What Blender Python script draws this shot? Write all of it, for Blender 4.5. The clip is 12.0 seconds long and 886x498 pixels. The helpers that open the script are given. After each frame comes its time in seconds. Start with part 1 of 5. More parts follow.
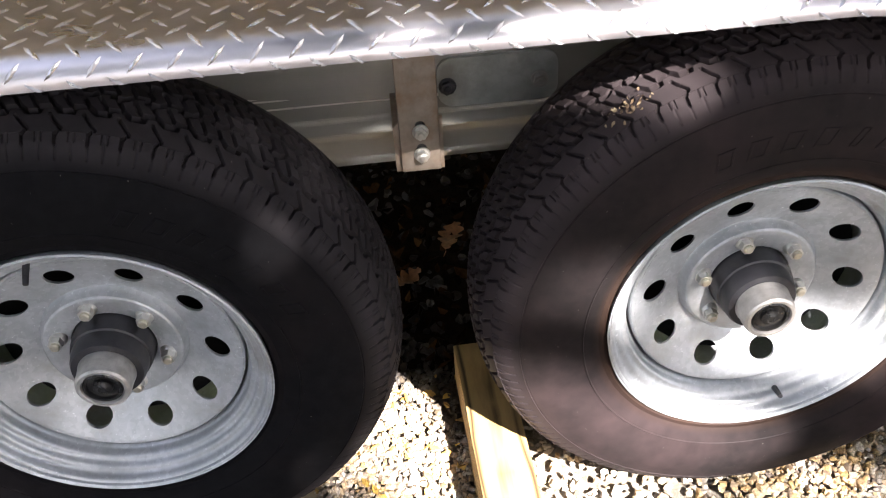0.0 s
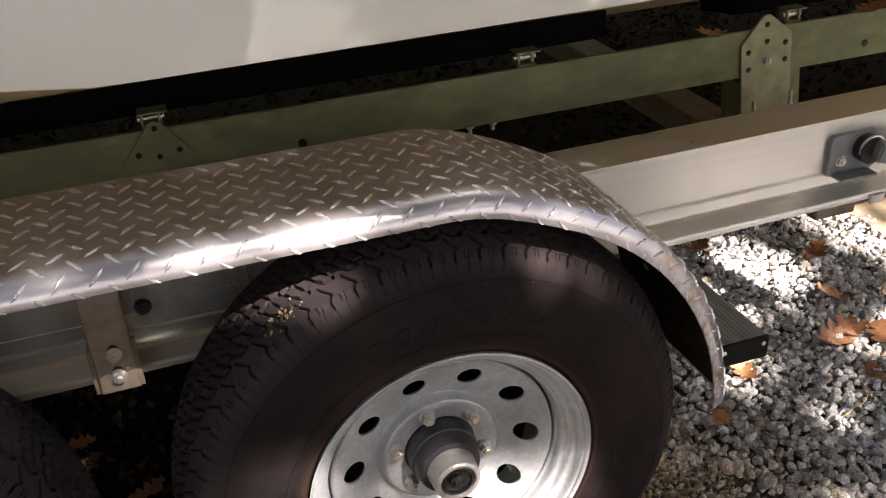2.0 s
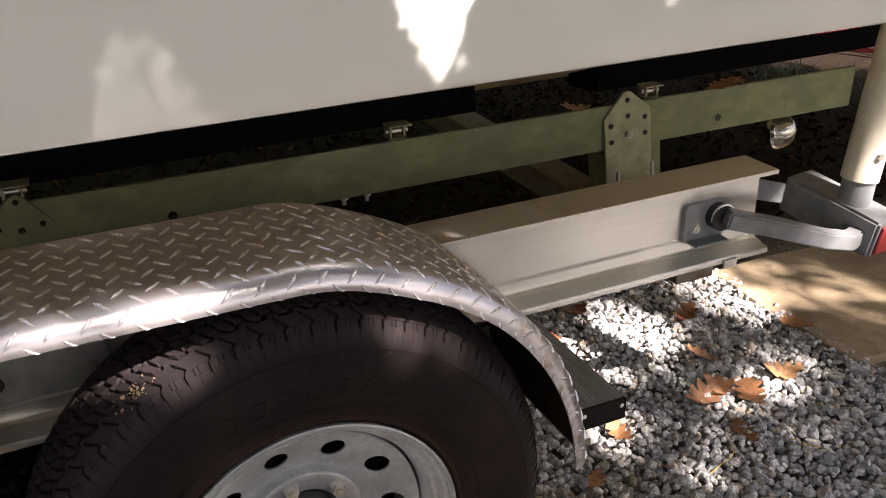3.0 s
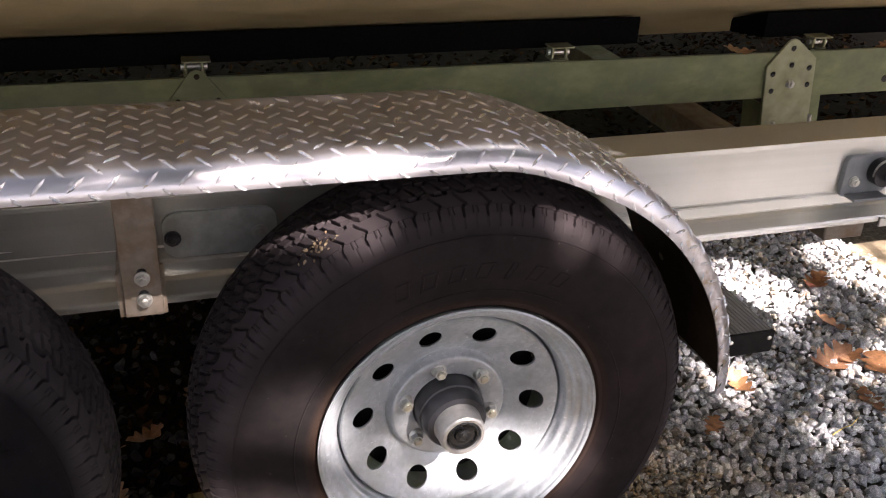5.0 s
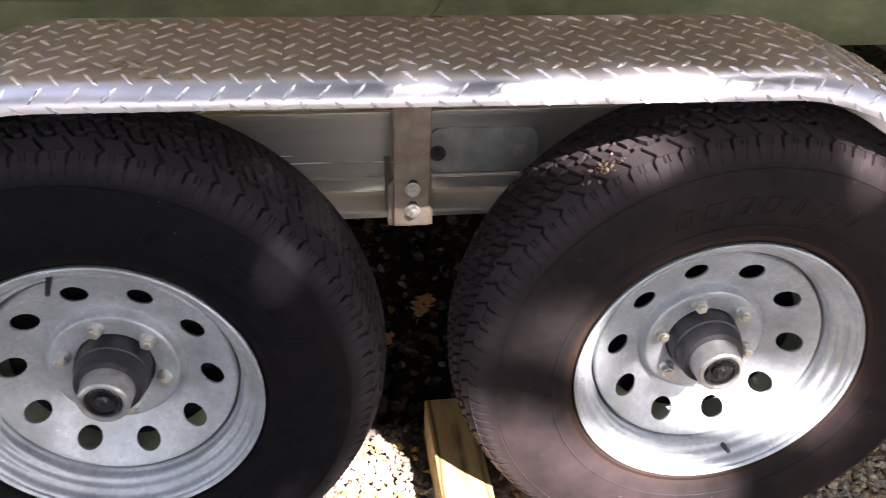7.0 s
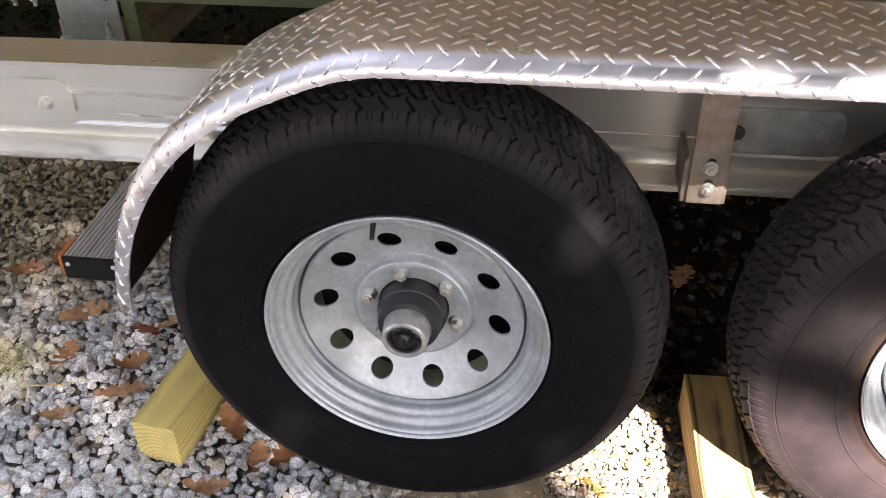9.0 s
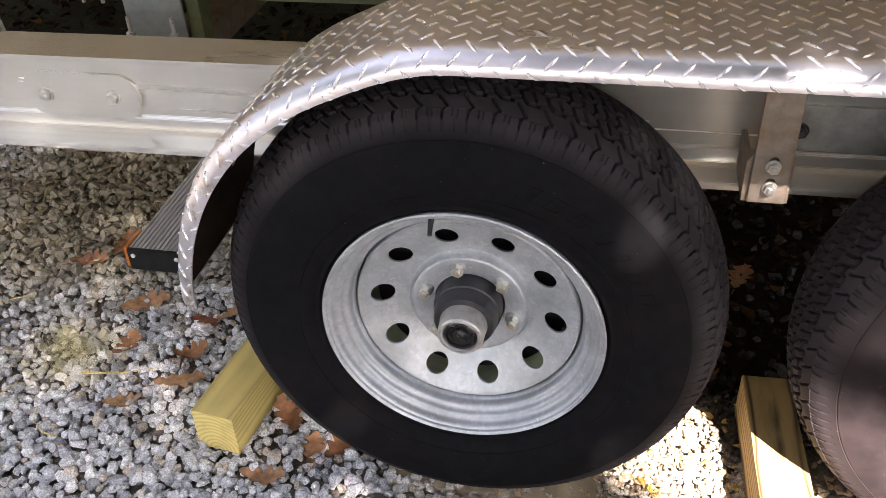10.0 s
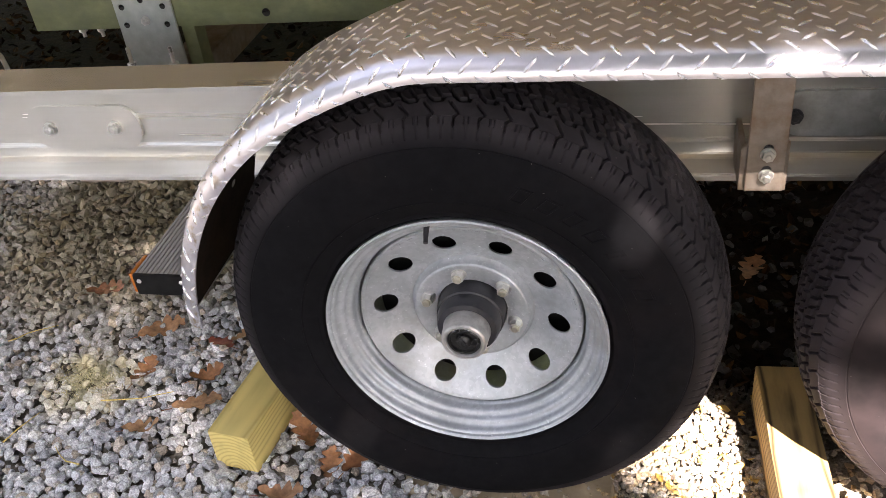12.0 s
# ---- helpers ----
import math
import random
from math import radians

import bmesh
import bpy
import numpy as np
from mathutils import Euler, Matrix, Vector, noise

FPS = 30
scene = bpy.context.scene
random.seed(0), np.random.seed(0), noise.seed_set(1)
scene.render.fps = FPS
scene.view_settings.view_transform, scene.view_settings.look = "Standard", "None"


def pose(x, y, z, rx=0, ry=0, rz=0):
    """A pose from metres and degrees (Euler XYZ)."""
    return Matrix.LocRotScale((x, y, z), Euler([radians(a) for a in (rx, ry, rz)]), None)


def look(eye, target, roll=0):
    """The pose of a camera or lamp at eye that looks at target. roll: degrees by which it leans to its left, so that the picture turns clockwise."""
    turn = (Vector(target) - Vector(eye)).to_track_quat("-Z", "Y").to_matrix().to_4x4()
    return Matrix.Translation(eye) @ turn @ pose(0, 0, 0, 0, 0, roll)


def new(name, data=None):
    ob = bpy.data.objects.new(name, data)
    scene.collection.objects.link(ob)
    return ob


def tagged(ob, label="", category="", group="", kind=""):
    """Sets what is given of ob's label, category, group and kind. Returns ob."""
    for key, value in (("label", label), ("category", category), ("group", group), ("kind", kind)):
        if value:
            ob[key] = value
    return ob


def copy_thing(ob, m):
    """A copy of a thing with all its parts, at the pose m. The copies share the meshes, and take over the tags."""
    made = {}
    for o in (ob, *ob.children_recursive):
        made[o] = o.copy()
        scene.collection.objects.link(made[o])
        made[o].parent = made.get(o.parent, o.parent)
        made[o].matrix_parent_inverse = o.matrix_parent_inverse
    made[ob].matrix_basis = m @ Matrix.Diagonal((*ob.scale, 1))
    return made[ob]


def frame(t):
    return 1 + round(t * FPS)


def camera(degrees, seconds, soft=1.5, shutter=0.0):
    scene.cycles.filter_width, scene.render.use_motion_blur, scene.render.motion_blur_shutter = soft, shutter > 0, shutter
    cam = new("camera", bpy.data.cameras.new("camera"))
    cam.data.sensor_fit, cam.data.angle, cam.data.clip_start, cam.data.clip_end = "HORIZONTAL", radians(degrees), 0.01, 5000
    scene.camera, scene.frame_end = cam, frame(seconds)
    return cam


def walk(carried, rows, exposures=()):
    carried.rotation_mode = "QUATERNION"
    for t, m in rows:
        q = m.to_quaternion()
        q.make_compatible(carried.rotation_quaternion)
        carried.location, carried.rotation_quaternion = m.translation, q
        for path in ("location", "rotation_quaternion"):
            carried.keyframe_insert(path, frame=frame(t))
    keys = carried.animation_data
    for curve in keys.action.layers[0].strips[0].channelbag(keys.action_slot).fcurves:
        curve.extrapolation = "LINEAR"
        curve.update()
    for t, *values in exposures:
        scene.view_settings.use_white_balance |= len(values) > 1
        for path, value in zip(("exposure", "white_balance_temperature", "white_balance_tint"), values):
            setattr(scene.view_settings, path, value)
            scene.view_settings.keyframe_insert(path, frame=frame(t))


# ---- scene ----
cam = camera(52.7, 12.0, soft=0.6, shutter=0.2)
PATH = [
    (0, (-0.455, -0.866, 1.199), (-0.375, 0.685, -0.062), -3.9),
    (0.5, (-0.406, -0.929, 1.233), (-0.293, 0.708, 0.09), -4.1),
    (1, (-0.35, -0.941, 1.251), (-0.153, 0.724, 0.16), -4.5),
    (1.5, (-0.319, -0.95, 1.265), (0.088, 0.712, 0.231), -3.5),
    (2, (-0.289, -0.961, 1.286), (0.244, 0.7, 0.307), -3.2),
    (2.5, (-0.253, -0.982, 1.315), (0.433, 0.653, 0.39), -1.6),
    (2.7, (-0.235, -0.99, 1.312), (0.518, 0.638, 0.426), -1.0),
    (4.3, (-0.296, -1.031, 1.237), (0.393, 0.667, 0.436), 1.7),
    (4.5, (-0.314, -1.03, 1.233), (0.348, 0.666, 0.405), 2.4),
    (5, (-0.364, -1.023, 1.219), (0.197, 0.659, 0.293), 3.1),
    (5.5, (-0.389, -1.02, 1.195), (0.113, 0.643, 0.203), 3.3),
    (6, (-0.409, -1.004, 1.195), (0.037, 0.649, 0.162), 3.7),
    (6.5, (-0.425, -0.996, 1.2), (-0.086, 0.664, 0.138), 2.5),
    (7, (-0.516, -1.006, 1.196), (-0.312, 0.678, 0.136), 1.7),
    (7.5, (-0.553, -1.007, 1.221), (-0.543, 0.663, 0.119), -0.4),
    (7.7, (-0.582, -1.009, 1.219), (-0.584, 0.656, 0.111), 0.0),
    (9.3, (-0.64, -1.034, 1.252), (-0.953, 0.557, 0.081), -1.6),
    (9.5, (-0.642, -1.038, 1.253), (-0.981, 0.548, 0.082), -1.9),
    (10, (-0.646, -1.03, 1.252), (-1.012, 0.549, 0.08), -2.7),
    (10.5, (-0.653, -1.026, 1.26), (-1.035, 0.547, 0.085), -3.2),
    (11, (-0.642, -1.022, 1.259), (-1.044, 0.549, 0.088), -4.5),
    (11.5, (-0.632, -1.028, 1.251), (-1.045, 0.552, 0.097), -6.0),
    (12, (-0.603, -1.032, 1.247), (-1.03, 0.551, 0.102), -7.3),
]
walk(cam, [(t, look(eye, target, roll)) for t, eye, target, roll in PATH],
     [(0.0, 3.22, 6350, 18), (1.0, 2.86, 6600, 20), (2.5, 2.22, 6850, 21), (4.5, 2.56, 6500, 23), (5.5, 2.86, 6350, 23), (6.5, 3.12, 6250, 23), (7.5, 3.42, 6200, 20), (9.5, 3.58, 6550, 20), (10.5, 3.58, 6550, 20), (12.0, 3.58, 6550, 20)])

# ---- light ----
SUN = Vector((-0.294, 0.659, -0.69)).normalized()
world = bpy.data.worlds.new("sky")
scene.world = world
world.use_nodes = True
wt = world.node_tree
bg = wt.nodes["Background"]
sky = wt.nodes.new("ShaderNodeTexSky")
sky.sky_type = "NISHITA"
sky.sun_disc = False
sky.sun_elevation = math.asin(-SUN.z)
sky.sun_rotation = math.atan2(-SUN.x, -SUN.y)
sky.air_density, sky.dust_density = 1.0, 2.0
haze = wt.nodes.new("ShaderNodeHueSaturation")
haze.inputs["Saturation"].default_value = 0.55
wt.links.new(sky.outputs[0], haze.inputs["Color"])
wt.links.new(haze.outputs[0], bg.inputs[0])
bg.inputs[1].default_value = 0.05
sun = new("sun", bpy.data.lights.new("sun", "SUN"))
sun.data.energy, sun.data.angle, sun.data.color = 5.0, radians(0.53), (1.0, 0.94, 0.85)
sun.matrix_world = look((0, 0, 6), Vector((0, 0, 6)) + SUN)


# ---- materials ----
def material(name):
    m = bpy.data.materials.new(name)
    m.use_nodes = True
    return m, m.node_tree, m.node_tree.nodes["Principled BSDF"]


def node(t, kind, **inputs):
    n = t.nodes.new(kind)
    for k, v in inputs.items():
        n.inputs[k.replace("_", " ")].default_value = v
    return n


def coords(t, scale=(1, 1, 1), world_space=False):
    mp = t.nodes.new("ShaderNodeMapping")
    mp.inputs["Scale"].default_value = scale
    if world_space:
        t.links.new(t.nodes.new("ShaderNodeNewGeometry").outputs["Position"], mp.inputs[0])
    else:
        t.links.new(t.nodes.new("ShaderNodeTexCoord").outputs["Object"], mp.inputs[0])
    return mp.outputs[0]


def ramp(t, fac, stops):
    r = t.nodes.new("ShaderNodeValToRGB")
    while len(r.color_ramp.elements) < len(stops):
        r.color_ramp.elements.new(0.5)
    for e, (p, c) in zip(r.color_ramp.elements, stops):
        e.position, e.color = p, (*c, 1) if len(c) == 3 else (c[0], c[0], c[0], 1)
    t.links.new(fac, r.inputs[0])
    return r.outputs[0]


def noisy(t, vec, scale, detail=4.0, rough=0.6):
    n = node(t, "ShaderNodeTexNoise", Scale=scale, Detail=detail, Roughness=rough)
    t.links.new(vec, n.inputs["Vector"])
    return n.outputs[0]


def mix(t, fac, a, b, how="MIX"):
    m = t.nodes.new("ShaderNodeMix")
    m.data_type, m.blend_type = "RGBA", how
    for sock, v in ((m.inputs[0], fac), (m.inputs[6], a), (m.inputs[7], b)):
        if isinstance(v, bpy.types.NodeSocket):
            t.links.new(v, sock)
        elif isinstance(v, (int, float)):
            sock.default_value = v
        else:
            sock.default_value = (*v, 1)
    return m.outputs[2]


def bump(t, p, height, strength, distance):
    b = node(t, "ShaderNodeBump", Strength=strength, Distance=distance)
    t.links.new(height, b.inputs["Height"])
    t.links.new(b.outputs[0], p.inputs["Normal"])


def surface(name, dark, light, scale, rough=(0.4, 0.6), metal=0.0, stretch=(1, 1, 1), stain=None, stain_scale=6.0,
            stain_at=(0.5, 0.7), bump_scale=None, bump_mm=0.3, fine=None, world_space=False):
    """Colour between dark and light by fine noise, stains by coarse noise, uneven gloss, fine relief."""
    m, t, p = material(name)
    vec = coords(t, stretch, world_space)
    n1 = noisy(t, vec, scale)
    col = ramp(t, n1, [(0.3, dark), (0.7, light)])
    if stain:
        n2 = noisy(t, coords(t, (1, 1, 1), world_space), stain_scale, 5.0, 0.65)
        f = ramp(t, n2, [(stain_at[0], (0,)), (stain_at[1], (1,))])
        col = mix(t, f, col, stain)
    t.links.new(col, p.inputs["Base Color"])
    t.links.new(ramp(t, noisy(t, vec, scale * 0.37), [(0.3, (rough[0],)), (0.7, (rough[1],))]), p.inputs["Roughness"])
    p.inputs["Metallic"].default_value = metal
    if bump_scale:
        bump(t, p, noisy(t, vec, bump_scale, 6.0), 0.6, bump_mm / 1000)
    return m


def galvanised():
    """Hot-dip zinc: pale grey with faint spangle and dull spots."""
    m, t, p = material("galvanised_steel")
    vec = coords(t)
    v = node(t, "ShaderNodeTexVoronoi", Scale=160.0)
    t.links.new(vec, v.inputs["Vector"])
    bw = t.nodes.new("ShaderNodeRGBToBW")
    t.links.new(v.outputs["Color"], bw.inputs[0])
    base = ramp(t, bw.outputs[0], [(0.1, (0.42, 0.445, 0.465)), (0.9, (0.52, 0.545, 0.565))])
    speck = ramp(t, noisy(t, vec, 210.0, 3.0, 0.7), [(0.64, (0,)), (0.69, (1,))])
    base = mix(t, speck, base, (0.76, 0.79, 0.80))
    cloud = ramp(t, noisy(t, vec, 14.0, 5.0), [(0.42, (0,)), (0.72, (1,))])
    base = mix(t, cloud, base, (0.32, 0.345, 0.36))
    rust = ramp(t, noisy(t, vec, 7.0, 6.0, 0.7), [(0.55, (0,)), (0.80, (0.55,))])
    base = mix(t, rust, base, (0.36, 0.30, 0.23))
    t.links.new(base, p.inputs["Base Color"])
    t.links.new(ramp(t, noisy(t, vec, 30.0), [(0.3, (0.32,)), (0.7, (0.46,))]), p.inputs["Roughness"])
    p.inputs["Metallic"].default_value = 0.45
    bump(t, p, noisy(t, vec, 60.0, 4.0), 0.4, 0.00016)
    return m


def wood(name, late, early):
    """Treated pine: straw yellow with long growth-ring bands along the timber."""
    m, t, p = material(name)
    w = t.nodes.new("ShaderNodeTexWave")
    w.wave_type, w.rings_direction = "RINGS", "Y"
    for k, v in (("Scale", 36.0), ("Distortion", 3.0), ("Detail", 4.0), ("Detail Scale", 0.9)):
        w.inputs[k].default_value = v
    t.links.new(coords(t, (1, 0.08, 1)), w.inputs["Vector"])
    col = ramp(t, w.outputs[0], [(0.0, late), (0.12, tuple((a + b) / 2 for a, b in zip(late, early))), (0.38, early), (1.0, tuple(c * 1.1 for c in early))])
    grime = ramp(t, noisy(t, coords(t, (1, 0.3, 1)), 17.0, 6.0), [(0.5, (0,)), (0.75, (1,))])
    col = mix(t, grime, col, tuple(0.6 * c for c in early))
    t.links.new(col, p.inputs["Base Color"])
    p.inputs["Roughness"].default_value = 0.75
    bump(t, p, noisy(t, coords(t, (1, 0.05, 1)), 160.0), 0.7, 0.0008)
    return m


def stones():
    """Crushed granite: each stone its own grey, some rusty or pale, with fine speckle."""
    m, t, p = material("crushed_granite")
    g = t.nodes.new("ShaderNodeNewGeometry")
    col = ramp(t, g.outputs["Random Per Island"], [(0.0, (0.34, 0.345, 0.36)), (0.15, (0.46, 0.465, 0.485)), (0.17, (0.52, 0.45, 0.36)), (0.26, (0.57, 0.50, 0.42)), (0.28, (0.49, 0.50, 0.52)), (0.55, (0.58, 0.585, 0.60)), (0.82, (0.65, 0.655, 0.66)), (1.0, (0.76, 0.75, 0.73))])
    tan = ramp(t, g.outputs["Random Per Island"], [(0.0, (0.14, 0.10, 0.07)), (0.3, (0.36, 0.22, 0.07)), (0.55, (0.40, 0.35, 0.27)), (0.8, (0.46, 0.31, 0.10)), (1.0, (0.50, 0.46, 0.39))])
    sep = t.nodes.new("ShaderNodeSeparateXYZ")
    t.links.new(g.outputs["Position"], sep.inputs[0])
    near = node(t, "ShaderNodeMapRange", From_Min=0.15, From_Max=0.45, To_Min=1.0, To_Max=0.0)
    t.links.new(sep.outputs[1], near.inputs[0])
    edge = node(t, "ShaderNodeMapRange", From_Min=-1.05, From_Max=-0.75, To_Min=0.0, To_Max=1.0)
    t.links.new(sep.outputs[0], edge.inputs[0])
    far = node(t, "ShaderNodeMapRange", From_Min=0.55, From_Max=0.95, To_Min=1.0, To_Max=0.0)
    t.links.new(sep.outputs[0], far.inputs[0])
    a = t.nodes.new("ShaderNodeMath")
    a.operation = "MULTIPLY"
    t.links.new(near.outputs[0], a.inputs[0])
    t.links.new(edge.outputs[0], a.inputs[1])
    b = t.nodes.new("ShaderNodeMath")
    b.operation = "MULTIPLY"
    t.links.new(a.outputs[0], b.inputs[0])
    t.links.new(far.outputs[0], b.inputs[1])
    patch = ramp(t, noisy(t, coords(t, (1, 1, 1), True), 7.0), [(0.30, (0.45,)), (0.6, (0.95,))])
    f = t.nodes.new("ShaderNodeMath")
    f.operation = "MULTIPLY"
    t.links.new(b.outputs[0], f.inputs[0])
    t.links.new(patch, f.inputs[1])
    col = mix(t, f.outputs[0], col, tan)
    speck = ramp(t, noisy(t, coords(t, (1, 1, 1), True), 300.0, 4.0, 0.75), [(0.36, (0.58,)), (0.64, (1.32,))])
    col = mix(t, 1.0, col, speck, "MULTIPLY")
    vein = ramp(t, noisy(t, coords(t, (1, 1, 1), True), 75.0, 3.0), [(0.35, (0.84,)), (0.65, (1.14,))])
    col = mix(t, 1.0, col, vein, "MULTIPLY")
    dist = t.nodes.new("ShaderNodeVectorMath")
    dist.operation = "DISTANCE"
    dist.inputs[1].default_value = (-1.74, 0.165, 0.01)
    t.links.new(g.outputs["Position"], dist.inputs[0])
    wob = t.nodes.new("ShaderNodeMath")
    wob.operation = "MULTIPLY_ADD"
    wob.inputs[1].default_value = 0.30
    t.links.new(noisy(t, coords(t, (1, 1, 1), True), 12.0, 5.0), wob.inputs[0])
    t.links.new(dist.outputs["Value"], wob.inputs[2])
    moss = ramp(t, wob.outputs[0], [(0.17, (0.8,)), (0.29, (0,))])
    col = mix(t, moss, col, (0.52, 0.47, 0.26))
    far_d = t.nodes.new("ShaderNodeVectorMath")
    far_d.operation = "DISTANCE"
    far_d.inputs[1].default_value = (-1.90, 0.74, 0.01)
    t.links.new(g.outputs["Position"], far_d.inputs[0])
    wob2 = t.nodes.new("ShaderNodeMath")
    wob2.operation = "MULTIPLY_ADD"
    wob2.inputs[1].default_value = 0.35
    t.links.new(noisy(t, coords(t, (1, 1, 1), True), 9.0, 5.0), wob2.inputs[0])
    t.links.new(far_d.outputs["Value"], wob2.inputs[2])
    brown = ramp(t, wob2.outputs[0], [(0.46, (0.75,)), (0.72, (0,))])
    col = mix(t, brown, col, (0.27, 0.22, 0.11))
    # leaf stain deepened with painted shade, under the trailer and between the wheels
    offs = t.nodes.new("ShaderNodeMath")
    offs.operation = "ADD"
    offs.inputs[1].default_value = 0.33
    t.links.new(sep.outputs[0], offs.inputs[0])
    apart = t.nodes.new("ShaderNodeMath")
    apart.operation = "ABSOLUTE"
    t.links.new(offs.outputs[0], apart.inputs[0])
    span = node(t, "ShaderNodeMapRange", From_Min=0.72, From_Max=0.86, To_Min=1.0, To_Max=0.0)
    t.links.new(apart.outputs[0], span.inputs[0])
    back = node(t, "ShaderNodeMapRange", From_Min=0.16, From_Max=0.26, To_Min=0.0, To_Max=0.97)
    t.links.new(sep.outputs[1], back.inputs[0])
    stain_shade = t.nodes.new("ShaderNodeMath")
    stain_shade.operation = "MULTIPLY"
    t.links.new(span.outputs[0], stain_shade.inputs[0])
    t.links.new(back.outputs[0], stain_shade.inputs[1])
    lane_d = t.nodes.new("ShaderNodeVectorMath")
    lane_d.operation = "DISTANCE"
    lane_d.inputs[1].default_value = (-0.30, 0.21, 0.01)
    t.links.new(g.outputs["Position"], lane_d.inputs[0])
    lane_shade = ramp(t, lane_d.outputs["Value"], [(0.13, (0.92,)), (0.175, (0,))])
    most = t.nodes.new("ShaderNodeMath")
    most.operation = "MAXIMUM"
    t.links.new(stain_shade.outputs[0], most.inputs[0])
    t.links.new(lane_shade, most.inputs[1])
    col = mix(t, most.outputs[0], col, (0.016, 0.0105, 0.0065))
    dirt = ramp(t, noisy(t, coords(t, (1, 1, 1), True), 3.2, 5.0), [(0.56, (0,)), (0.74, (0.7,))])
    col = mix(t, dirt, col, (0.20, 0.17, 0.12))
    t.links.new(col, p.inputs["Base Color"])
    p.inputs["Roughness"].default_value = 0.8
    bump(t, p, noisy(t, coords(t, (1, 1, 1), True), 300.0, 4.0), 0.5, 0.0010)
    return m


def leaf_material(name, stops):
    m, t, p = material(name)
    info = t.nodes.new("ShaderNodeObjectInfo")
    g = t.nodes.new("ShaderNodeNewGeometry")
    add = t.nodes.new("ShaderNodeMath")
    add.operation = "ADD"
    t.links.new(info.outputs["Random"], add.inputs[0])
    t.links.new(g.outputs["Random Per Island"], add.inputs[1])
    fr = t.nodes.new("ShaderNodeMath")
    fr.operation = "FRACT"
    t.links.new(add.outputs[0], fr.inputs[0])
    col = ramp(t, fr.outputs[0], stops)
    blot = ramp(t, noisy(t, coords(t, (1, 1, 1), True), 90.0, 5.0), [(0.3, (0.55,)), (0.7, (1.2,))])
    t.links.new(mix(t, 1.0, col, blot, "MULTIPLY"), p.inputs["Base Color"])
    p.inputs["Roughness"].default_value = 0.6
    return m


def yard():
    """Grey stone dust with grit; leaf-stained soil painted darker for the shade of the boat."""
    m, t, p = material("yard_ground")
    vec = coords(t, (1, 1, 1), True)
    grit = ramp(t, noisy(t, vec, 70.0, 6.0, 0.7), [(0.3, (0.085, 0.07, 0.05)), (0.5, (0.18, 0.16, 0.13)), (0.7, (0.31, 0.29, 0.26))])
    # near-black soil: shade below the boat is put into this colour
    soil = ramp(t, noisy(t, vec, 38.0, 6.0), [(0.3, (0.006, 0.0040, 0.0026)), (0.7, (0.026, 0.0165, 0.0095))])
    sep = t.nodes.new("ShaderNodeSeparateXYZ")
    warp = node(t, "ShaderNodeTexNoise", Scale=3.0, Detail=4.0)
    t.links.new(vec, warp.inputs["Vector"])
    t.links.new(vec, sep.inputs[0])

    def arith(how, a, b):
        n = t.nodes.new("ShaderNodeMath")
        n.operation = how
        for sock, v in zip(n.inputs, (a, b)):
            if isinstance(v, (int, float)):
                sock.default_value = v
            else:
                t.links.new(v, sock)
        return n.outputs[0]

    def step_up(v, lo, hi):
        n = node(t, "ShaderNodeMapRange", From_Min=lo, From_Max=hi)
        t.links.new(v, n.inputs[0])
        return n.outputs[0]

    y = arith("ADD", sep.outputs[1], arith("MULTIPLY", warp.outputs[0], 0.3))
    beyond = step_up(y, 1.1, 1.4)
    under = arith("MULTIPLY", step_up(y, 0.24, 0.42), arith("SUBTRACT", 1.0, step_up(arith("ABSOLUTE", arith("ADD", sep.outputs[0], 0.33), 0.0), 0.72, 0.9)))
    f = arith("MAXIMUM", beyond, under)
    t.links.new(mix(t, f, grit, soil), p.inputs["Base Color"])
    p.inputs["Roughness"].default_value = 0.9
    bump(t, p, noisy(t, vec, 60.0, 6.0), 0.8, 0.006)
    return m


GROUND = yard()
ZINC = galvanised()
PINE = wood("treated_pine", (0.50, 0.385, 0.12), (0.62, 0.495, 0.17))
DARKPINE = wood("dark_pine", (0.06, 0.034, 0.012), (0.38, 0.25, 0.095))
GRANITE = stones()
ALUMINIUM = surface("brushed_aluminium", (0.74, 0.73, 0.68), (0.82, 0.81, 0.755), 60.0, (0.20, 0.28), 0.70, (0.02, 1, 1), (0.64, 0.615, 0.545), 3.0, (0.45, 0.85))
# one zinc in two tones: foliage reflections painted olive, sky reflections pale
POSTZINC = surface("olive_zinc_plate", (0.29, 0.295, 0.175), (0.41, 0.41, 0.27), 30.0, (0.38, 0.55), 0.5, (1, 1, 1), (0.26, 0.26, 0.18), 12.0, (0.5, 0.7), 140.0, 0.3)
SKYLIT_ZINC = surface("skylit_zinc_plate", (0.36, 0.395, 0.375), (0.49, 0.525, 0.505), 30.0, (0.38, 0.55), 0.5, (1, 1, 1), (0.34, 0.36, 0.33), 12.0, (0.5, 0.7), 140.0, 0.3)
TREADPLATE = surface("aluminium_tread_plate", (0.60, 0.58, 0.61), (0.76, 0.735, 0.77), 30.0, (0.26, 0.37), 0.85, (0.4, 1, 1), (0.57, 0.55, 0.575), 9.0, (0.48, 0.75), 220.0, 0.15)
WORN = surface("polished_tread_lozenge", (0.78, 0.765, 0.78), (0.88, 0.865, 0.88), 60.0, (0.22, 0.34), 0.75)
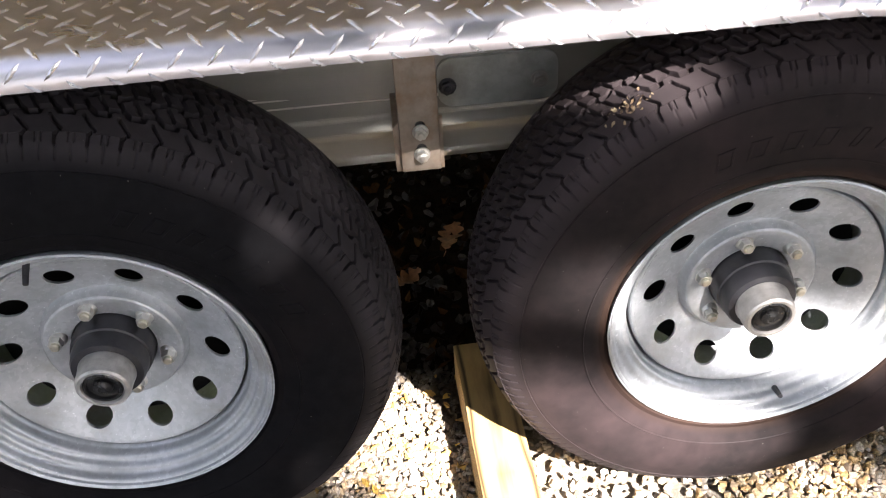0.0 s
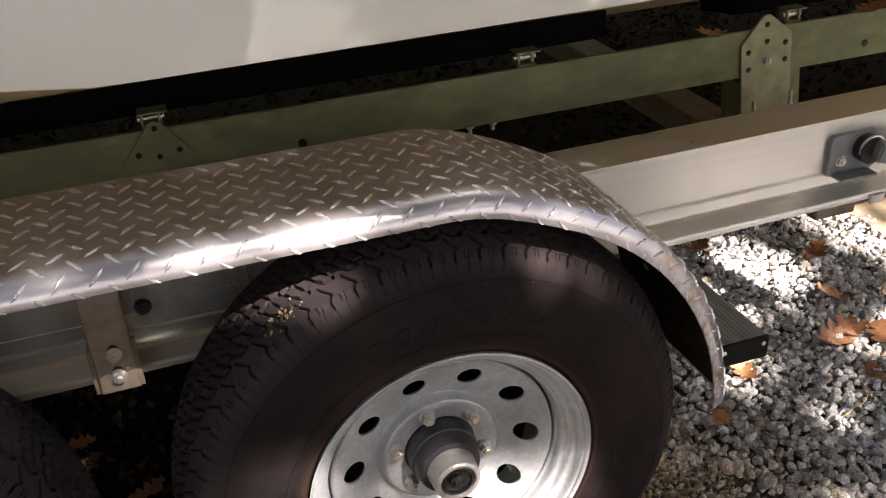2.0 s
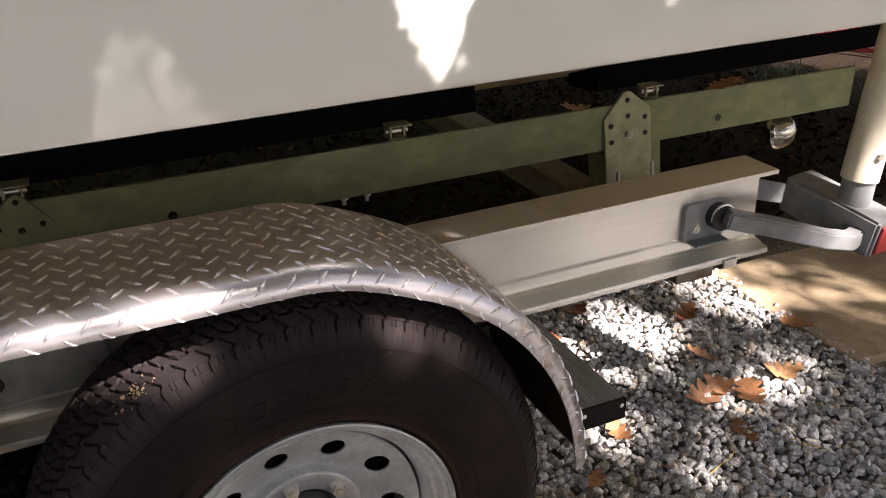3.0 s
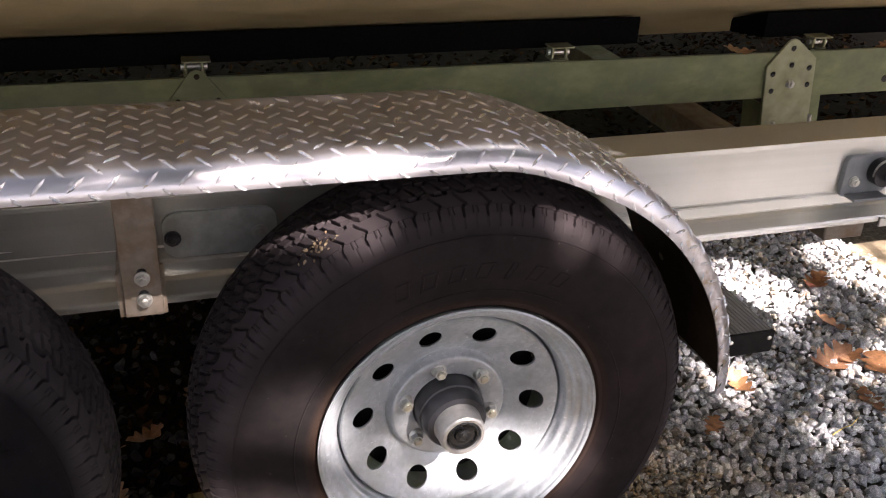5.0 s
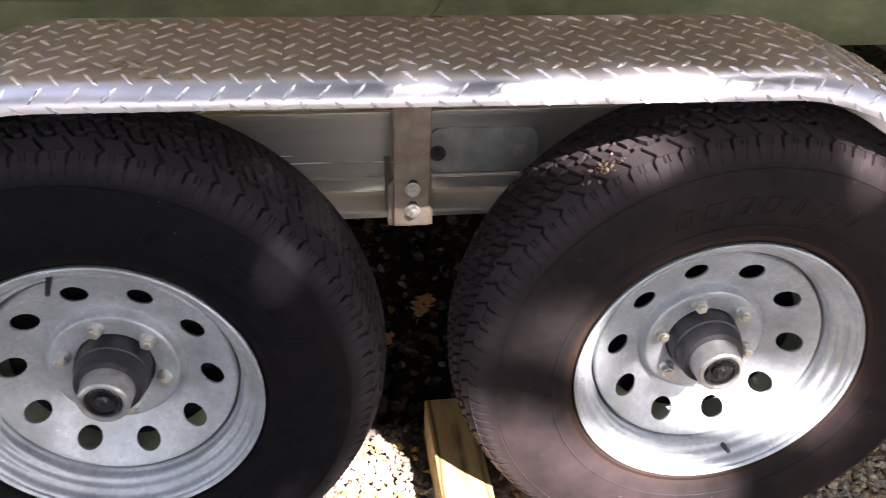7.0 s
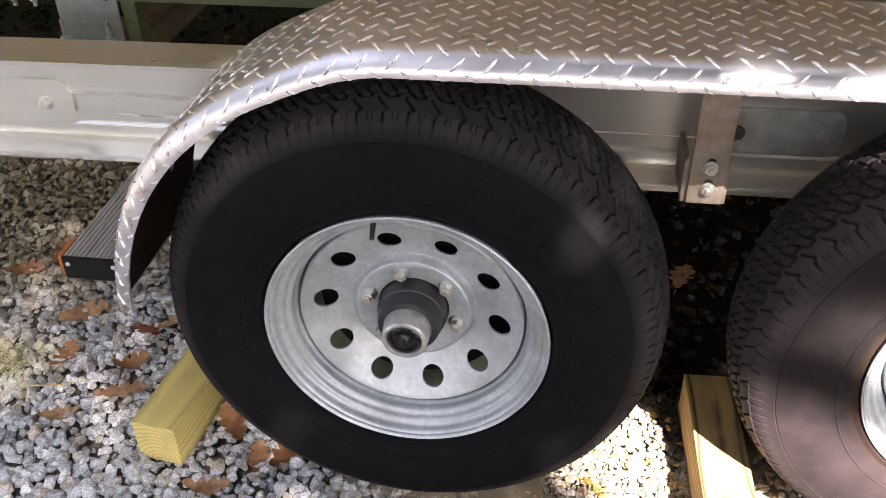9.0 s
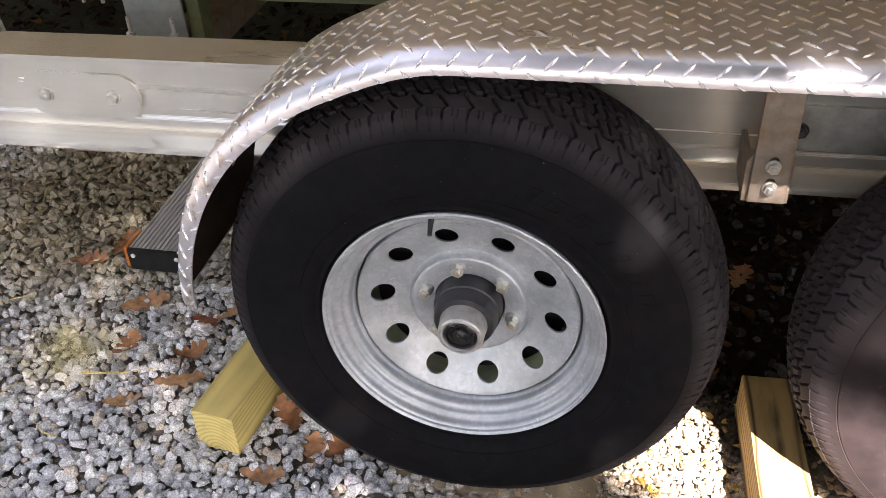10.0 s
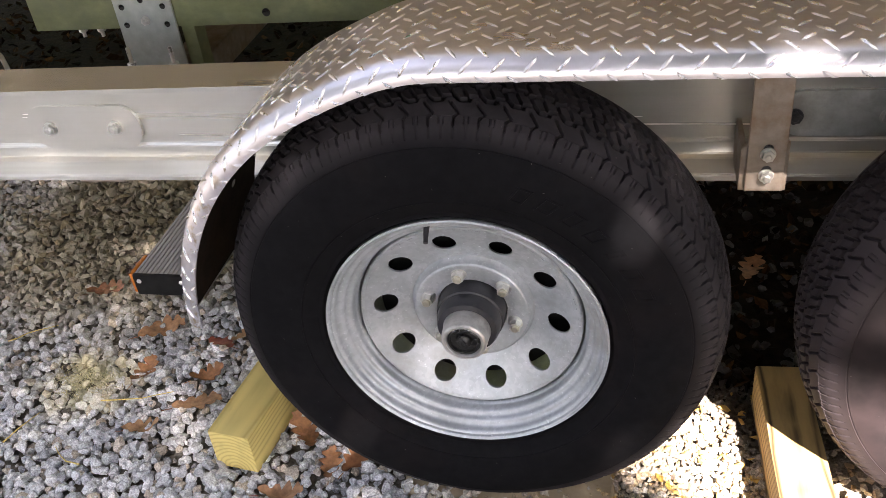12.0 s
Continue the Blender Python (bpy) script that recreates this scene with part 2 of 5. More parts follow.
# green of the mirrored trees is put into this base colour
RAIL = surface("weathered_zinc_channel", (0.155, 0.175, 0.086), (0.26, 0.28, 0.150), 26.0, (0.42, 0.6), 0.45, (0.5, 1, 1), (0.15, 0.165, 0.105), 8.0, (0.45, 0.7), 120.0, 0.3)
PLATE = surface("zinc_plate", (0.36, 0.38, 0.36), (0.50, 0.52, 0.50), 35.0, (0.35, 0.55), 0.5, (1, 1, 1), (0.28, 0.28, 0.25), 12.0, (0.5, 0.7), 140.0, 0.3)
STRAP = surface("rust_stained_zinc_bar", (0.20, 0.165, 0.13), (0.29, 0.25, 0.21), 45.0, (0.4, 0.6), 0.4, (1, 1, 1), (0.19, 0.12, 0.07), 22.0, (0.45, 0.7), 150.0, 0.4)
BOLT = surface("zinc_bolt", (0.58, 0.575, 0.54), (0.76, 0.755, 0.72), 90.0, (0.25, 0.4), 0.85)
NUT = surface("dull_zinc_stud", (0.46, 0.43, 0.34), (0.66, 0.63, 0.52), 120.0, (0.25, 0.4), 0.8)
RUBBER = surface("tyre_rubber", (0.0040, 0.0040, 0.0048), (0.0072, 0.0070, 0.0080), 60.0, (0.7, 0.85), 0.0, (1, 1, 1), (0.016, 0.0115, 0.0115), 3.2, (0.5, 0.88), 400.0, 0.2)
RUBBER.node_tree.nodes["Principled BSDF"].inputs["Specular IOR Level"].default_value = 0.07


def dusted(m, scale, at, colour):
    """Sparse pale specks over a material's colour."""
    t = m.node_tree
    p = t.nodes["Principled BSDF"]
    old = p.inputs["Base Color"].links[0].from_socket
    f = ramp(t, noisy(t, coords(t), scale, 2.0, 0.5), [(at, (0,)), (at + 0.03, (1,))])
    t.links.new(mix(t, f, old, colour), p.inputs["Base Color"])


def scuffed(m, inner, outer, colour):
    """Road dust worn into the tread and shoulder of a tyre, by distance from its axle."""
    t = m.node_tree
    p = t.nodes["Principled BSDF"]
    old = p.inputs["Base Color"].links[0].from_socket
    reach = t.nodes.new("ShaderNodeVectorMath")
    reach.operation = "LENGTH"
    t.links.new(coords(t, (1, 0, 1)), reach.inputs[0])
    f = node(t, "ShaderNodeMapRange", From_Min=inner, From_Max=outer)
    t.links.new(reach.outputs["Value"], f.inputs[0])
    patchy = ramp(t, noisy(t, coords(t), 9.0, 5.0), [(0.3, (0.35,)), (0.65, (1,))])
    both = t.nodes.new("ShaderNodeMath")
    both.operation = "MULTIPLY"
    t.links.new(f.outputs[0], both.inputs[0])
    t.links.new(patchy, both.inputs[1])
    t.links.new(mix(t, both.outputs[0], old, colour), p.inputs["Base Color"])


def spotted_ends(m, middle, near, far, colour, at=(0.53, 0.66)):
    """Patches past a distance from the fender's middle: yellow-brown end grime, painted front reflections."""
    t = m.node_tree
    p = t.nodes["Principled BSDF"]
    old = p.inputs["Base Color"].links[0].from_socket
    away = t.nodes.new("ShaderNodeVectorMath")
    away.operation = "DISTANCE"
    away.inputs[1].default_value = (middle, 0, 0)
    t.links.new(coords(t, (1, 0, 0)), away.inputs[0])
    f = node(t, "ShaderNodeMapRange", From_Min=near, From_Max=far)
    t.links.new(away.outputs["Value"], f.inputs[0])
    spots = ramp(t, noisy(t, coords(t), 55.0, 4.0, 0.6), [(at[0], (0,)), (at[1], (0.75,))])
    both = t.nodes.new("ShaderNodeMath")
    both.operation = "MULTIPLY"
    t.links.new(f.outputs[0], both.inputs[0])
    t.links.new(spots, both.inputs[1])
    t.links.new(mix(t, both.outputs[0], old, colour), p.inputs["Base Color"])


# patchy film: some grime, mostly the front arc's dark reflections painted in
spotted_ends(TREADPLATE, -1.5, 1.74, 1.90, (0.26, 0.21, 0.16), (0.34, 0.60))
spotted_ends(TREADPLATE, -0.4245, 0.66, 0.78, (0.34, 0.24, 0.09))
scuffed(RUBBER, 0.322, 0.345, (0.034, 0.0305, 0.0330))
dusted(RUBBER, 170.0, 0.76, (0.10, 0.095, 0.085))
# front tyre: brown dust, with its sunlit brightness put into the colour too
DUSTY_SUNLIT = surface("dusty_sunlit_rubber", (0.0095, 0.0082, 0.0085), (0.0160, 0.0130, 0.0130), 60.0, (0.55, 0.7), 0.0, (1, 1, 1), (0.036, 0.0250, 0.0255), 3.2, (0.42, 0.72), 400.0, 0.2)
DUSTY_SUNLIT.node_tree.nodes["Principled BSDF"].inputs["Specular IOR Level"].default_value = 0.07
scuffed(DUSTY_SUNLIT, 0.322, 0.345, (0.042, 0.0340, 0.0360))
scuffed(DUSTY_SUNLIT, 0.232, 0.214, (0.040, 0.024, 0.017))
dusted(DUSTY_SUNLIT, 170.0, 0.755, (0.10, 0.095, 0.085))
BLACK = surface("black_hub_paint", (0.012, 0.012, 0.015), (0.03, 0.03, 0.035), 40.0, (0.3, 0.5), 0.0, (1, 1, 1), (0.06, 0.055, 0.05), 30.0, (0.55, 0.8), 200.0, 0.3)
PLUG = surface("black_rubber_plug", (0.008, 0.008, 0.008), (0.015, 0.015, 0.015), 80.0, (0.2, 0.35))
CHROME = surface("chrome", (0.50, 0.49, 0.44), (0.62, 0.60, 0.55), 30.0, (0.12, 0.26), 1.0)
CAPMETAL = surface("dull_steel_cap", (0.42, 0.41, 0.39), (0.58, 0.57, 0.55), 70.0, (0.3, 0.5), 0.7, (1, 1, 1), (0.30, 0.28, 0.26), 30.0, (0.5, 0.75), 200.0, 0.2)
STEPTOP = surface("grey_composite_board", (0.22, 0.21, 0.20), (0.32, 0.31, 0.295), 60.0, (0.55, 0.7), 0.0, (1, 0.1, 1), (0.27, 0.26, 0.24), 14.0, (0.5, 0.75), 200.0, 0.4)
STEPCAP = surface("black_plastic_cap", (0.006, 0.006, 0.006), (0.013, 0.013, 0.013), 60.0, (0.5, 0.65))
GELCOAT = surface("white_gelcoat", (0.79, 0.82, 0.775), (0.83, 0.86, 0.82), 3.0, (0.16, 0.24))
# tan stands for warm light off the ground, painted into the gelcoat
BOTTOM = surface("ground_lit_gelcoat", (0.54, 0.43, 0.235), (0.62, 0.50, 0.28), 4.0, (0.3, 0.42), 0.0, (1, 1, 1), (0.49, 0.385, 0.20), 9.0, (0.5, 0.75))
DARKBROWN = surface("dark_brown_coat", (0.010, 0.007, 0.005), (0.030, 0.019, 0.012), 30.0, (0.7, 0.9), 0.0, (1, 1, 1), (0.05, 0.032, 0.018), 6.0, (0.45, 0.75), 80.0, 0.6)
CARPET = surface("black_bunk_carpet", (0.003, 0.003, 0.003), (0.008, 0.0075, 0.0075), 150.0, (0.9, 1.0), 0.0, (1, 1, 1), None, 5.0, (0.5, 0.7), 300.0, 1.0)
GREYPAINT = surface("grey_jack_paint", (0.17, 0.185, 0.20), (0.25, 0.265, 0.28), 30.0, (0.4, 0.55), 0.1, (1, 1, 1), (0.18, 0.18, 0.18), 16.0, (0.5, 0.75), 120.0, 0.4)
CREAM = surface("cream_jack_tube", (0.60, 0.57, 0.46), (0.70, 0.67, 0.56), 20.0, (0.3, 0.42), 0.0, (1, 1, 1), (0.45, 0.40, 0.30), 8.0, (0.55, 0.8), 120.0, 0.2)
SLAB = surface("sandy_concrete", (0.36, 0.28, 0.18), (0.50, 0.40, 0.27), 28.0, (0.8, 0.95), 0.0, (1, 1, 1), (0.27, 0.20, 0.13), 4.0, (0.45, 0.7), 70.0, 3.0)
BARK = surface("grey_brown_bark", (0.05, 0.04, 0.03), (0.15, 0.12, 0.09), 14.0, (0.85, 0.95), 0.0, (1, 1, 0.2), None, 5.0, (0.5, 0.7), 30.0, 12.0)
AMBER = surface("amber_plastic", (0.34, 0.10, 0.012), (0.46, 0.15, 0.02), 40.0, (0.15, 0.25))
MOSS = leaf_material("dry_moss", [(0.0, (0.36, 0.32, 0.15)), (0.5, (0.55, 0.50, 0.28)), (1.0, (0.70, 0.65, 0.42))])
RED = surface("red_paint", (0.28, 0.03, 0.03), (0.40, 0.05, 0.045), 20.0, (0.35, 0.5))
OAKLEAF = leaf_material("dry_oak_leaf", [(0.0, (0.24, 0.10, 0.042)), (0.35, (0.42, 0.205, 0.09)), (0.75, (0.50, 0.30, 0.16)), (1.0, (0.27, 0.065, 0.04))])
# litter browns kept near black; shade beneath the boat sits in them
SHADED_LITTER = leaf_material("leaf_litter", [(0.0, (0.005, 0.0026, 0.0011)), (0.5, (0.015, 0.0072, 0.0026)), (0.85, (0.034, 0.017, 0.0065)), (1.0, (0.10, 0.05, 0.018))])
CRUMBS = leaf_material("dry_leaf_crumbs", [(0.0, (0.10, 0.06, 0.035)), (0.5, (0.24, 0.17, 0.10)), (1.0, (0.45, 0.36, 0.22))])
YELLOWLEAF = leaf_material("yellow_leaf_bits", [(0.0, (0.40, 0.24, 0.05)), (0.5, (0.62, 0.40, 0.08)), (1.0, (0.50, 0.30, 0.10))])
FOLIAGE = leaf_material("green_foliage", [(0.0, (0.035, 0.07, 0.018)), (0.5, (0.06, 0.11, 0.03)), (1.0, (0.11, 0.13, 0.035))])


for dull, gloss in ((CARPET, 0.02), (DARKBROWN, 0.15), (GROUND, 0.15), (SHADED_LITTER, 0.03), (STEPCAP, 0.12)):
    dull.node_tree.nodes["Principled BSDF"].inputs["Specular IOR Level"].default_value = gloss


# ---- building helpers ----
def part(name, bm, mat, parent, label="", smooth=False):
    me = bpy.data.meshes.new(name)
    bmesh.ops.recalc_face_normals(bm, faces=bm.faces[:])
    bm.to_mesh(me)
    bm.free()
    if smooth:
        for f in me.polygons:
            f.use_smooth = True
    me.materials.append(mat)
    ob = new(name, me)
    ob.parent = parent
    if label:
        ob["label"] = label
    return ob


def part_data(name, verts, faces, mat, parent, label="", smooth=False):
    me = bpy.data.meshes.new(name)
    me.from_pydata([tuple(v) for v in verts], [], [tuple(f) for f in faces])
    me.validate()
    if smooth:
        for f in me.polygons:
            f.use_smooth = True
    me.materials.append(mat)
    ob = new(name, me)
    ob.parent = parent
    if label:
        ob["label"] = label
    return ob


def soften(ob, angle=35):
    """Smooth shading with sharp edges kept."""
    for f in ob.data.polygons:
        f.use_smooth = True
    ob.data.set_sharp_from_angle(angle=radians(angle))
    return ob


def box(bm, x0, x1, y0, y1, z0, z1, bevel=0.0, seg=2):
    r = bmesh.ops.create_cube(bm, size=1.0)
    vs = r["verts"]
    for v in vs:
        v.co = Vector(((x0 + x1) / 2 + v.co.x * (x1 - x0), (y0 + y1) / 2 + v.co.y * (y1 - y0), (z0 + z1) / 2 + v.co.z * (z1 - z0)))
    if bevel:
        es = {e for v in vs for e in v.link_edges}
        bmesh.ops.bevel(bm, geom=list(es), offset=bevel, segments=seg, profile=0.5, affect="EDGES")
    return bm


def turned(bm, profile, seg, close=True, flip=False):
    """A body of revolution about y: profile of (radius, y)."""
    rings = []
    for r, y in profile:
        rings.append([bm.verts.new((r * math.cos(2 * math.pi * k / seg), y, r * math.sin(2 * math.pi * k / seg))) for k in range(seg)])
    for a, b in zip(rings, rings[1:]):
        for k in range(seg):
            bm.faces.new((a[k], a[(k + 1) % seg], b[(k + 1) % seg], b[k]))
    if close:
        for ring in (rings[0], rings[-1]):
            bm.faces.new(ring)
    return bm


def prism(bm, outline, y0, y1, bevel=0.0):
    """An outline of (x, z), drawn out from y0 to y1."""
    a = [bm.verts.new((x, y0, z)) for x, z in outline]
    b = [bm.verts.new((x, y1, z)) for x, z in outline]
    n = len(a)
    fs = [bm.faces.new(a), bm.faces.new(b[::-1])]
    for k in range(n):
        fs.append(bm.faces.new((a[k], b[k], b[(k + 1) % n], a[(k + 1) % n])))
    if bevel:
        bmesh.ops.bevel(bm, geom=list({e for e in fs[0].edges}), offset=bevel, segments=2, affect="EDGES")
    return bm


def extruded(bm, section, x0, x1, dz=0.0):
    """A section of (y, z), drawn out along x; the far end dz higher."""
    a = [bm.verts.new((x0, y, z)) for y, z in section]
    b = [bm.verts.new((x1, y, z + dz)) for y, z in section]
    n = len(a)
    bm.faces.new(a)
    bm.faces.new(b[::-1])
    for k in range(n):
        bm.faces.new((a[k], b[k], b[(k + 1) % n], a[(k + 1) % n]))
    return bm


def rounded(x0, x1, z0, z1, r, n=6):
    pts = []
    for cx, cz, a0 in ((x1 - r, z1 - r, 0), (x0 + r, z1 - r, 90), (x0 + r, z0 + r, 180), (x1 - r, z0 + r, 270)):
        for k in range(n + 1):
            a = radians(a0 + 90 * k / n)
            pts.append((cx + r * math.cos(a), cz + r * math.sin(a)))
    return pts


def bar(bm, p0, p1, r0, r1, seg=12):
    """A round bar between two points."""
    p0, p1 = Vector(p0), Vector(p1)
    d = p1 - p0
    m = Matrix.Translation((p0 + p1) / 2) @ d.to_track_quat("Z", "Y").to_matrix().to_4x4()
    bmesh.ops.create_cone(bm, cap_ends=True, segments=seg, radius1=r0, radius2=r1, depth=d.length, matrix=m)
    return bm


def thing(name, label, category, at=(0, 0, 0), group="", kind=""):
    ob = new(name)
    ob.empty_display_size = 0.1
    ob.location = at
    return tagged(ob, label, category, group, kind)


def bolt_mesh(r=0.009, h=0.008, washer=0.013):
    """A hex bolt head on a washer, pointing to -y, base at y = 0."""
    bm = bmesh.new()
    turned(bm, [(washer, 0), (washer, -0.0022), (r * 0.9, -0.0022)], 20)
    a = [(r * math.cos(radians(60 * k + 15)), r * math.sin(radians(60 * k + 15))) for k in range(6)]
    prism(bm, a, -0.002, -0.002 - h, 0.0012)
    turned(bm, [(r * 0.55, -0.002 - h), (r * 0.55, -0.0035 - h), (r * 0.4, -0.005 - h)], 10)
    return bm


# ---- ground ----
AXLE = 0.385
WHEELS = (0.0, -0.849)
rng = np.random.default_rng(7)

xs, ys = np.meshgrid(np.concatenate([[-400, -60, -15], np.linspace(-5, 5, 120), [15, 60, 400]]), np.concatenate([[-400, -60, -12], np.linspace(-3, 6, 110), [15, 60, 400]]))
near = (np.abs(xs) < 5) & (ys > -3) & (ys < 6)
zs = np.array([noise.noise(Vector((x * 1.7, y * 1.7, 3.1))) * 0.008 for x, y in zip(xs.ravel(), ys.ravel())]).reshape(xs.shape) * near - 0.007
nr, nc = xs.shape
gv = np.c_[xs.ravel(), ys.ravel(), zs.ravel()]
gf = [(j * nc + i, j * nc + i + 1, (j + 1) * nc + i + 1, (j + 1) * nc + i) for j in range(nr - 1) for i in range(nc - 1)]
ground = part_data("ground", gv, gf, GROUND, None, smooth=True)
tagged(ground, "grey stone dust ground, soil darkened for shade under the boat", "ground", kind="structure")


def scatter(places, sizes, shapes, flat=0.5):
    """Stones at the places, turned at random, in one list of vertices and faces."""
    vs, fs, off = [], [], 0
    for (x, y, z), s in zip(places, sizes):
        v, f = shapes[rng.integers(len(shapes))]
        a, b, c = rng.uniform(0, 2 * math.pi), rng.normal(0, flat), rng.normal(0, flat)
        ca, sa, cb, sb, cc, sc = math.cos(a), math.sin(a), math.cos(b), math.sin(b), math.cos(c), math.sin(c)
        rz = np.array([[ca, -sa, 0], [sa, ca, 0], [0, 0, 1]])
        rx = np.array([[1, 0, 0], [0, cb, -sb], [0, sb, cb]])
        ry = np.array([[cc, 0, sc], [0, 1, 0], [-sc, 0, cc]])
        vs.append((v * s) @ (rz @ ry @ rx).T + (x, y, z))
        fs.append(f + off)
        off += len(v)
    return np.concatenate(vs), np.concatenate(fs)


def field(x0, x1, y0, y1, step):
    gx, gy = np.meshgrid(np.arange(x0, x1, step), np.arange(y0, y1, step))
    p = np.c_[gx.ravel(), gy.ravel()]
    return p + rng.uniform(-0.45, 0.45, p.shape) * step


def cut_stones(n, points):
    """Crushed stone: the hull of a few random points, flat faces and sharp edges."""
    out = []
    for k in range(n):
        bm = bmesh.new()
        for q in range(points):
            d = rng.normal(size=3)
            d /= np.linalg.norm(d)
            bm.verts.new(d * rng.uniform(0.45, 0.54))
        r = bmesh.ops.convex_hull(bm, input=bm.verts[:])
        bmesh.ops.delete(bm, geom=[v for v in bm.verts if not v.link_faces], context="VERTS")
        bmesh.ops.triangulate(bm, faces=bm.faces[:])
        bm.verts.index_update()
        v = np.array([list(x.co) for x in bm.verts])
        f = np.array([[x.index for x in fc.verts] for fc in bm.faces])
        bm.free()
        v *= np.array([1.20, 1.0, 0.82]) * rng.uniform(0.80, 1.20, 3)
        out.append((v, f))
    return out


shapes, fine_shapes = cut_stones(16, 14), cut_stones(40, 22)
pl = field(-2.6, 1.62, -0.62, 1.35, 0.0155)
pl = pl[(rng.uniform(size=len(pl)) < np.where((pl[:, 1] > 0.28 + 0.08 * np.sin(pl[:, 0] * 9)) & (pl[:, 0] > -1.15) & (pl[:, 0] < 0.5), 0.14, 1.0))]
sz = np.clip(rng.lognormal(math.log(0.0186), 0.28, len(pl)), 0.009, 0.030)
small = (pl[:, 0] > -0.75) & (pl[:, 0] + 0.8 * pl[:, 1] < 0.72) & (pl[:, 1] < 0.3)
sz = np.where(small, sz * 0.62, sz)
zz = np.where(small, rng.uniform(0.0, 0.006, len(pl)), rng.uniform(-0.002, 0.013, len(pl)))
close = ((pl[:, 0] > -1.95) & (pl[:, 0] < -0.3) & (pl[:, 1] > -0.25) & (pl[:, 1] < 0.45)) | ((pl[:, 0] > 0.1) & (pl[:, 0] < 1.5) & (pl[:, 1] > -0.2) & (pl[:, 1] < 0.8))
P3 = np.c_[pl, zz]
gv, gf = scatter(P3[~close], sz[~close], shapes)
gv2, gf2 = scatter(P3[close], sz[close], fine_shapes)
gv, gf = np.concatenate([gv, gv2]), np.concatenate([gf, gf2 + len(gv)])
# finer, tan pebbles washed in between and in front of the wheels
for x0, x1, y0, y1 in ((-0.78, -0.30, -0.12, 0.27), (0.02, 0.62, -0.20, 0.30)):
    pb = field(x0, x1, y0, y1, 0.0085)
    gv3, gf3 = scatter(np.c_[pb, rng.uniform(0.001, 0.008, len(pb))], np.clip(rng.lognormal(math.log(0.0105), 0.28, len(pb)), 0.006, 0.018), shapes)
    gv, gf = np.concatenate([gv, gv3]), np.concatenate([gf, gf3 + len(gv)])
# coarser, looser stones over the rest of the yard's front
for x0, x1, y0, y1 in ((-3.6, 2.6, -1.9, -0.62), (-3.6, -2.6, -0.62, 1.2)):
    pb = field(x0, x1, y0, y1, 0.024)
    gv3, gf3 = scatter(np.c_[pb, rng.uniform(-0.002, 0.010, len(pb))], np.clip(rng.lognormal(math.log(0.025), 0.25, len(pb)), 0.014, 0.036), shapes)
    gv, gf = np.concatenate([gv, gv3]), np.concatenate([gf, gf3 + len(gv)])
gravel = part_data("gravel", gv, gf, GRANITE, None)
tagged(gravel, "loose crushed grey granite gravel with tan pebbles", "gravel", kind="stuff")

bm = box(bmesh.new(), 1.578, 3.2, 0.34, 0.94, -0.05, 0.016, 0.008)
bmesh.ops.subdivide_edges(bm, edges=bm.edges[:], cuts=6, use_grid_fill=True)
for v in bm.verts:
    if v.co.z > -0.02:
        v.co += Vector((noise.noise(v.co * 6.0) * 0.018, noise.noise(v.co * 5.0 + Vector((3, 1, 0))) * 0.02, noise.noise(v.co * 9.0) * 0.004))
slab = part("concrete_slab", bm, SLAB, None)
tagged(slab, "sandy tan concrete slab with a worn edge beside the gravel", "concrete slab", kind="structure")

bm = box(bmesh.new(), -1.00, -0.63, -0.045, 0.16, -0.03, 0.0105, 0.006)
bmesh.ops.subdivide_edges(bm, edges=bm.edges[:], cuts=4, use_grid_fill=True)
for v in bm.verts:
    v.co += Vector((noise.noise(v.co * 11), noise.noise(v.co * 12 + Vector((4, 0, 0))), 0)) * 0.012
paver = part("paving_stone", bm, SLAB, None)
tagged(paver, "flat tan paving stone under the wheel, set in gravel", "paving stone")

# ---- boat trailer ----
trailer = thing("boat_trailer", "tandem-axle aluminium boat trailer parked on gravel", "boat trailer", (0, 0, 0))
SLOPE = 0.0095


def lift(x):
    """The frame rises a little towards its tongue."""
    return SLOPE * (x + 0.42)


# main beam, an I section
Y0, YW, Y1, ZB, ZT = 0.235, 0.284, 0.335, 0.478, 0.660
T1, T2 = 0.009, 0.007
sec = [(Y0, ZB), (Y1, ZB), (Y1, ZB + T1), (YW + T2 + 0.008, ZB + T1), (YW + T2, ZB + T1 + 0.012), (YW + T2, ZT - T1 - 0.008), (YW + T2 + 0.006, ZT - T1),
       (Y1, ZT - T1), (Y1, ZT), (Y0, ZT), (Y0 + 0.001, ZT - T1), (YW - 0.006, ZT - T1), (YW, ZT - T1 - 0.008),
       (YW, ZB + 0.052), (YW - 0.004, ZB + 0.047), (YW - 0.005, ZB + 0.026), (YW - 0.012, ZB + 0.020), (Y0 + 0.002, ZB + T1 + 0.003), (Y0, ZB + T1)]
X0, X1 = -3.2, 1.073
bm = extruded(bmesh.new(), [(y, z + lift(X0)) for y, z in sec], X0, X1, lift(X1) - lift(X0))
bmesh.ops.bevel(bm, geom=[e for e in bm.edges if abs(e.verts[0].co.x - e.verts[1].co.x) > 1], offset=0.0011, segments=2, affect="EDGES")
beam = soften(part("main_beam", bm, ALUMINIUM, trailer, "brushed aluminium I-beam"), 25)
bm = box(bmesh.new(), 0.955, 0.988, Y0 - 0.003, Y0 + 0.032, ZB + 0.0165, ZB + 0.0225, 0.001, 1)
box(bm, 0.955, 0.988, Y0 - 0.006, Y0 - 0.0005, ZB + 0.004, ZB + 0.0225, 0.001, 1)
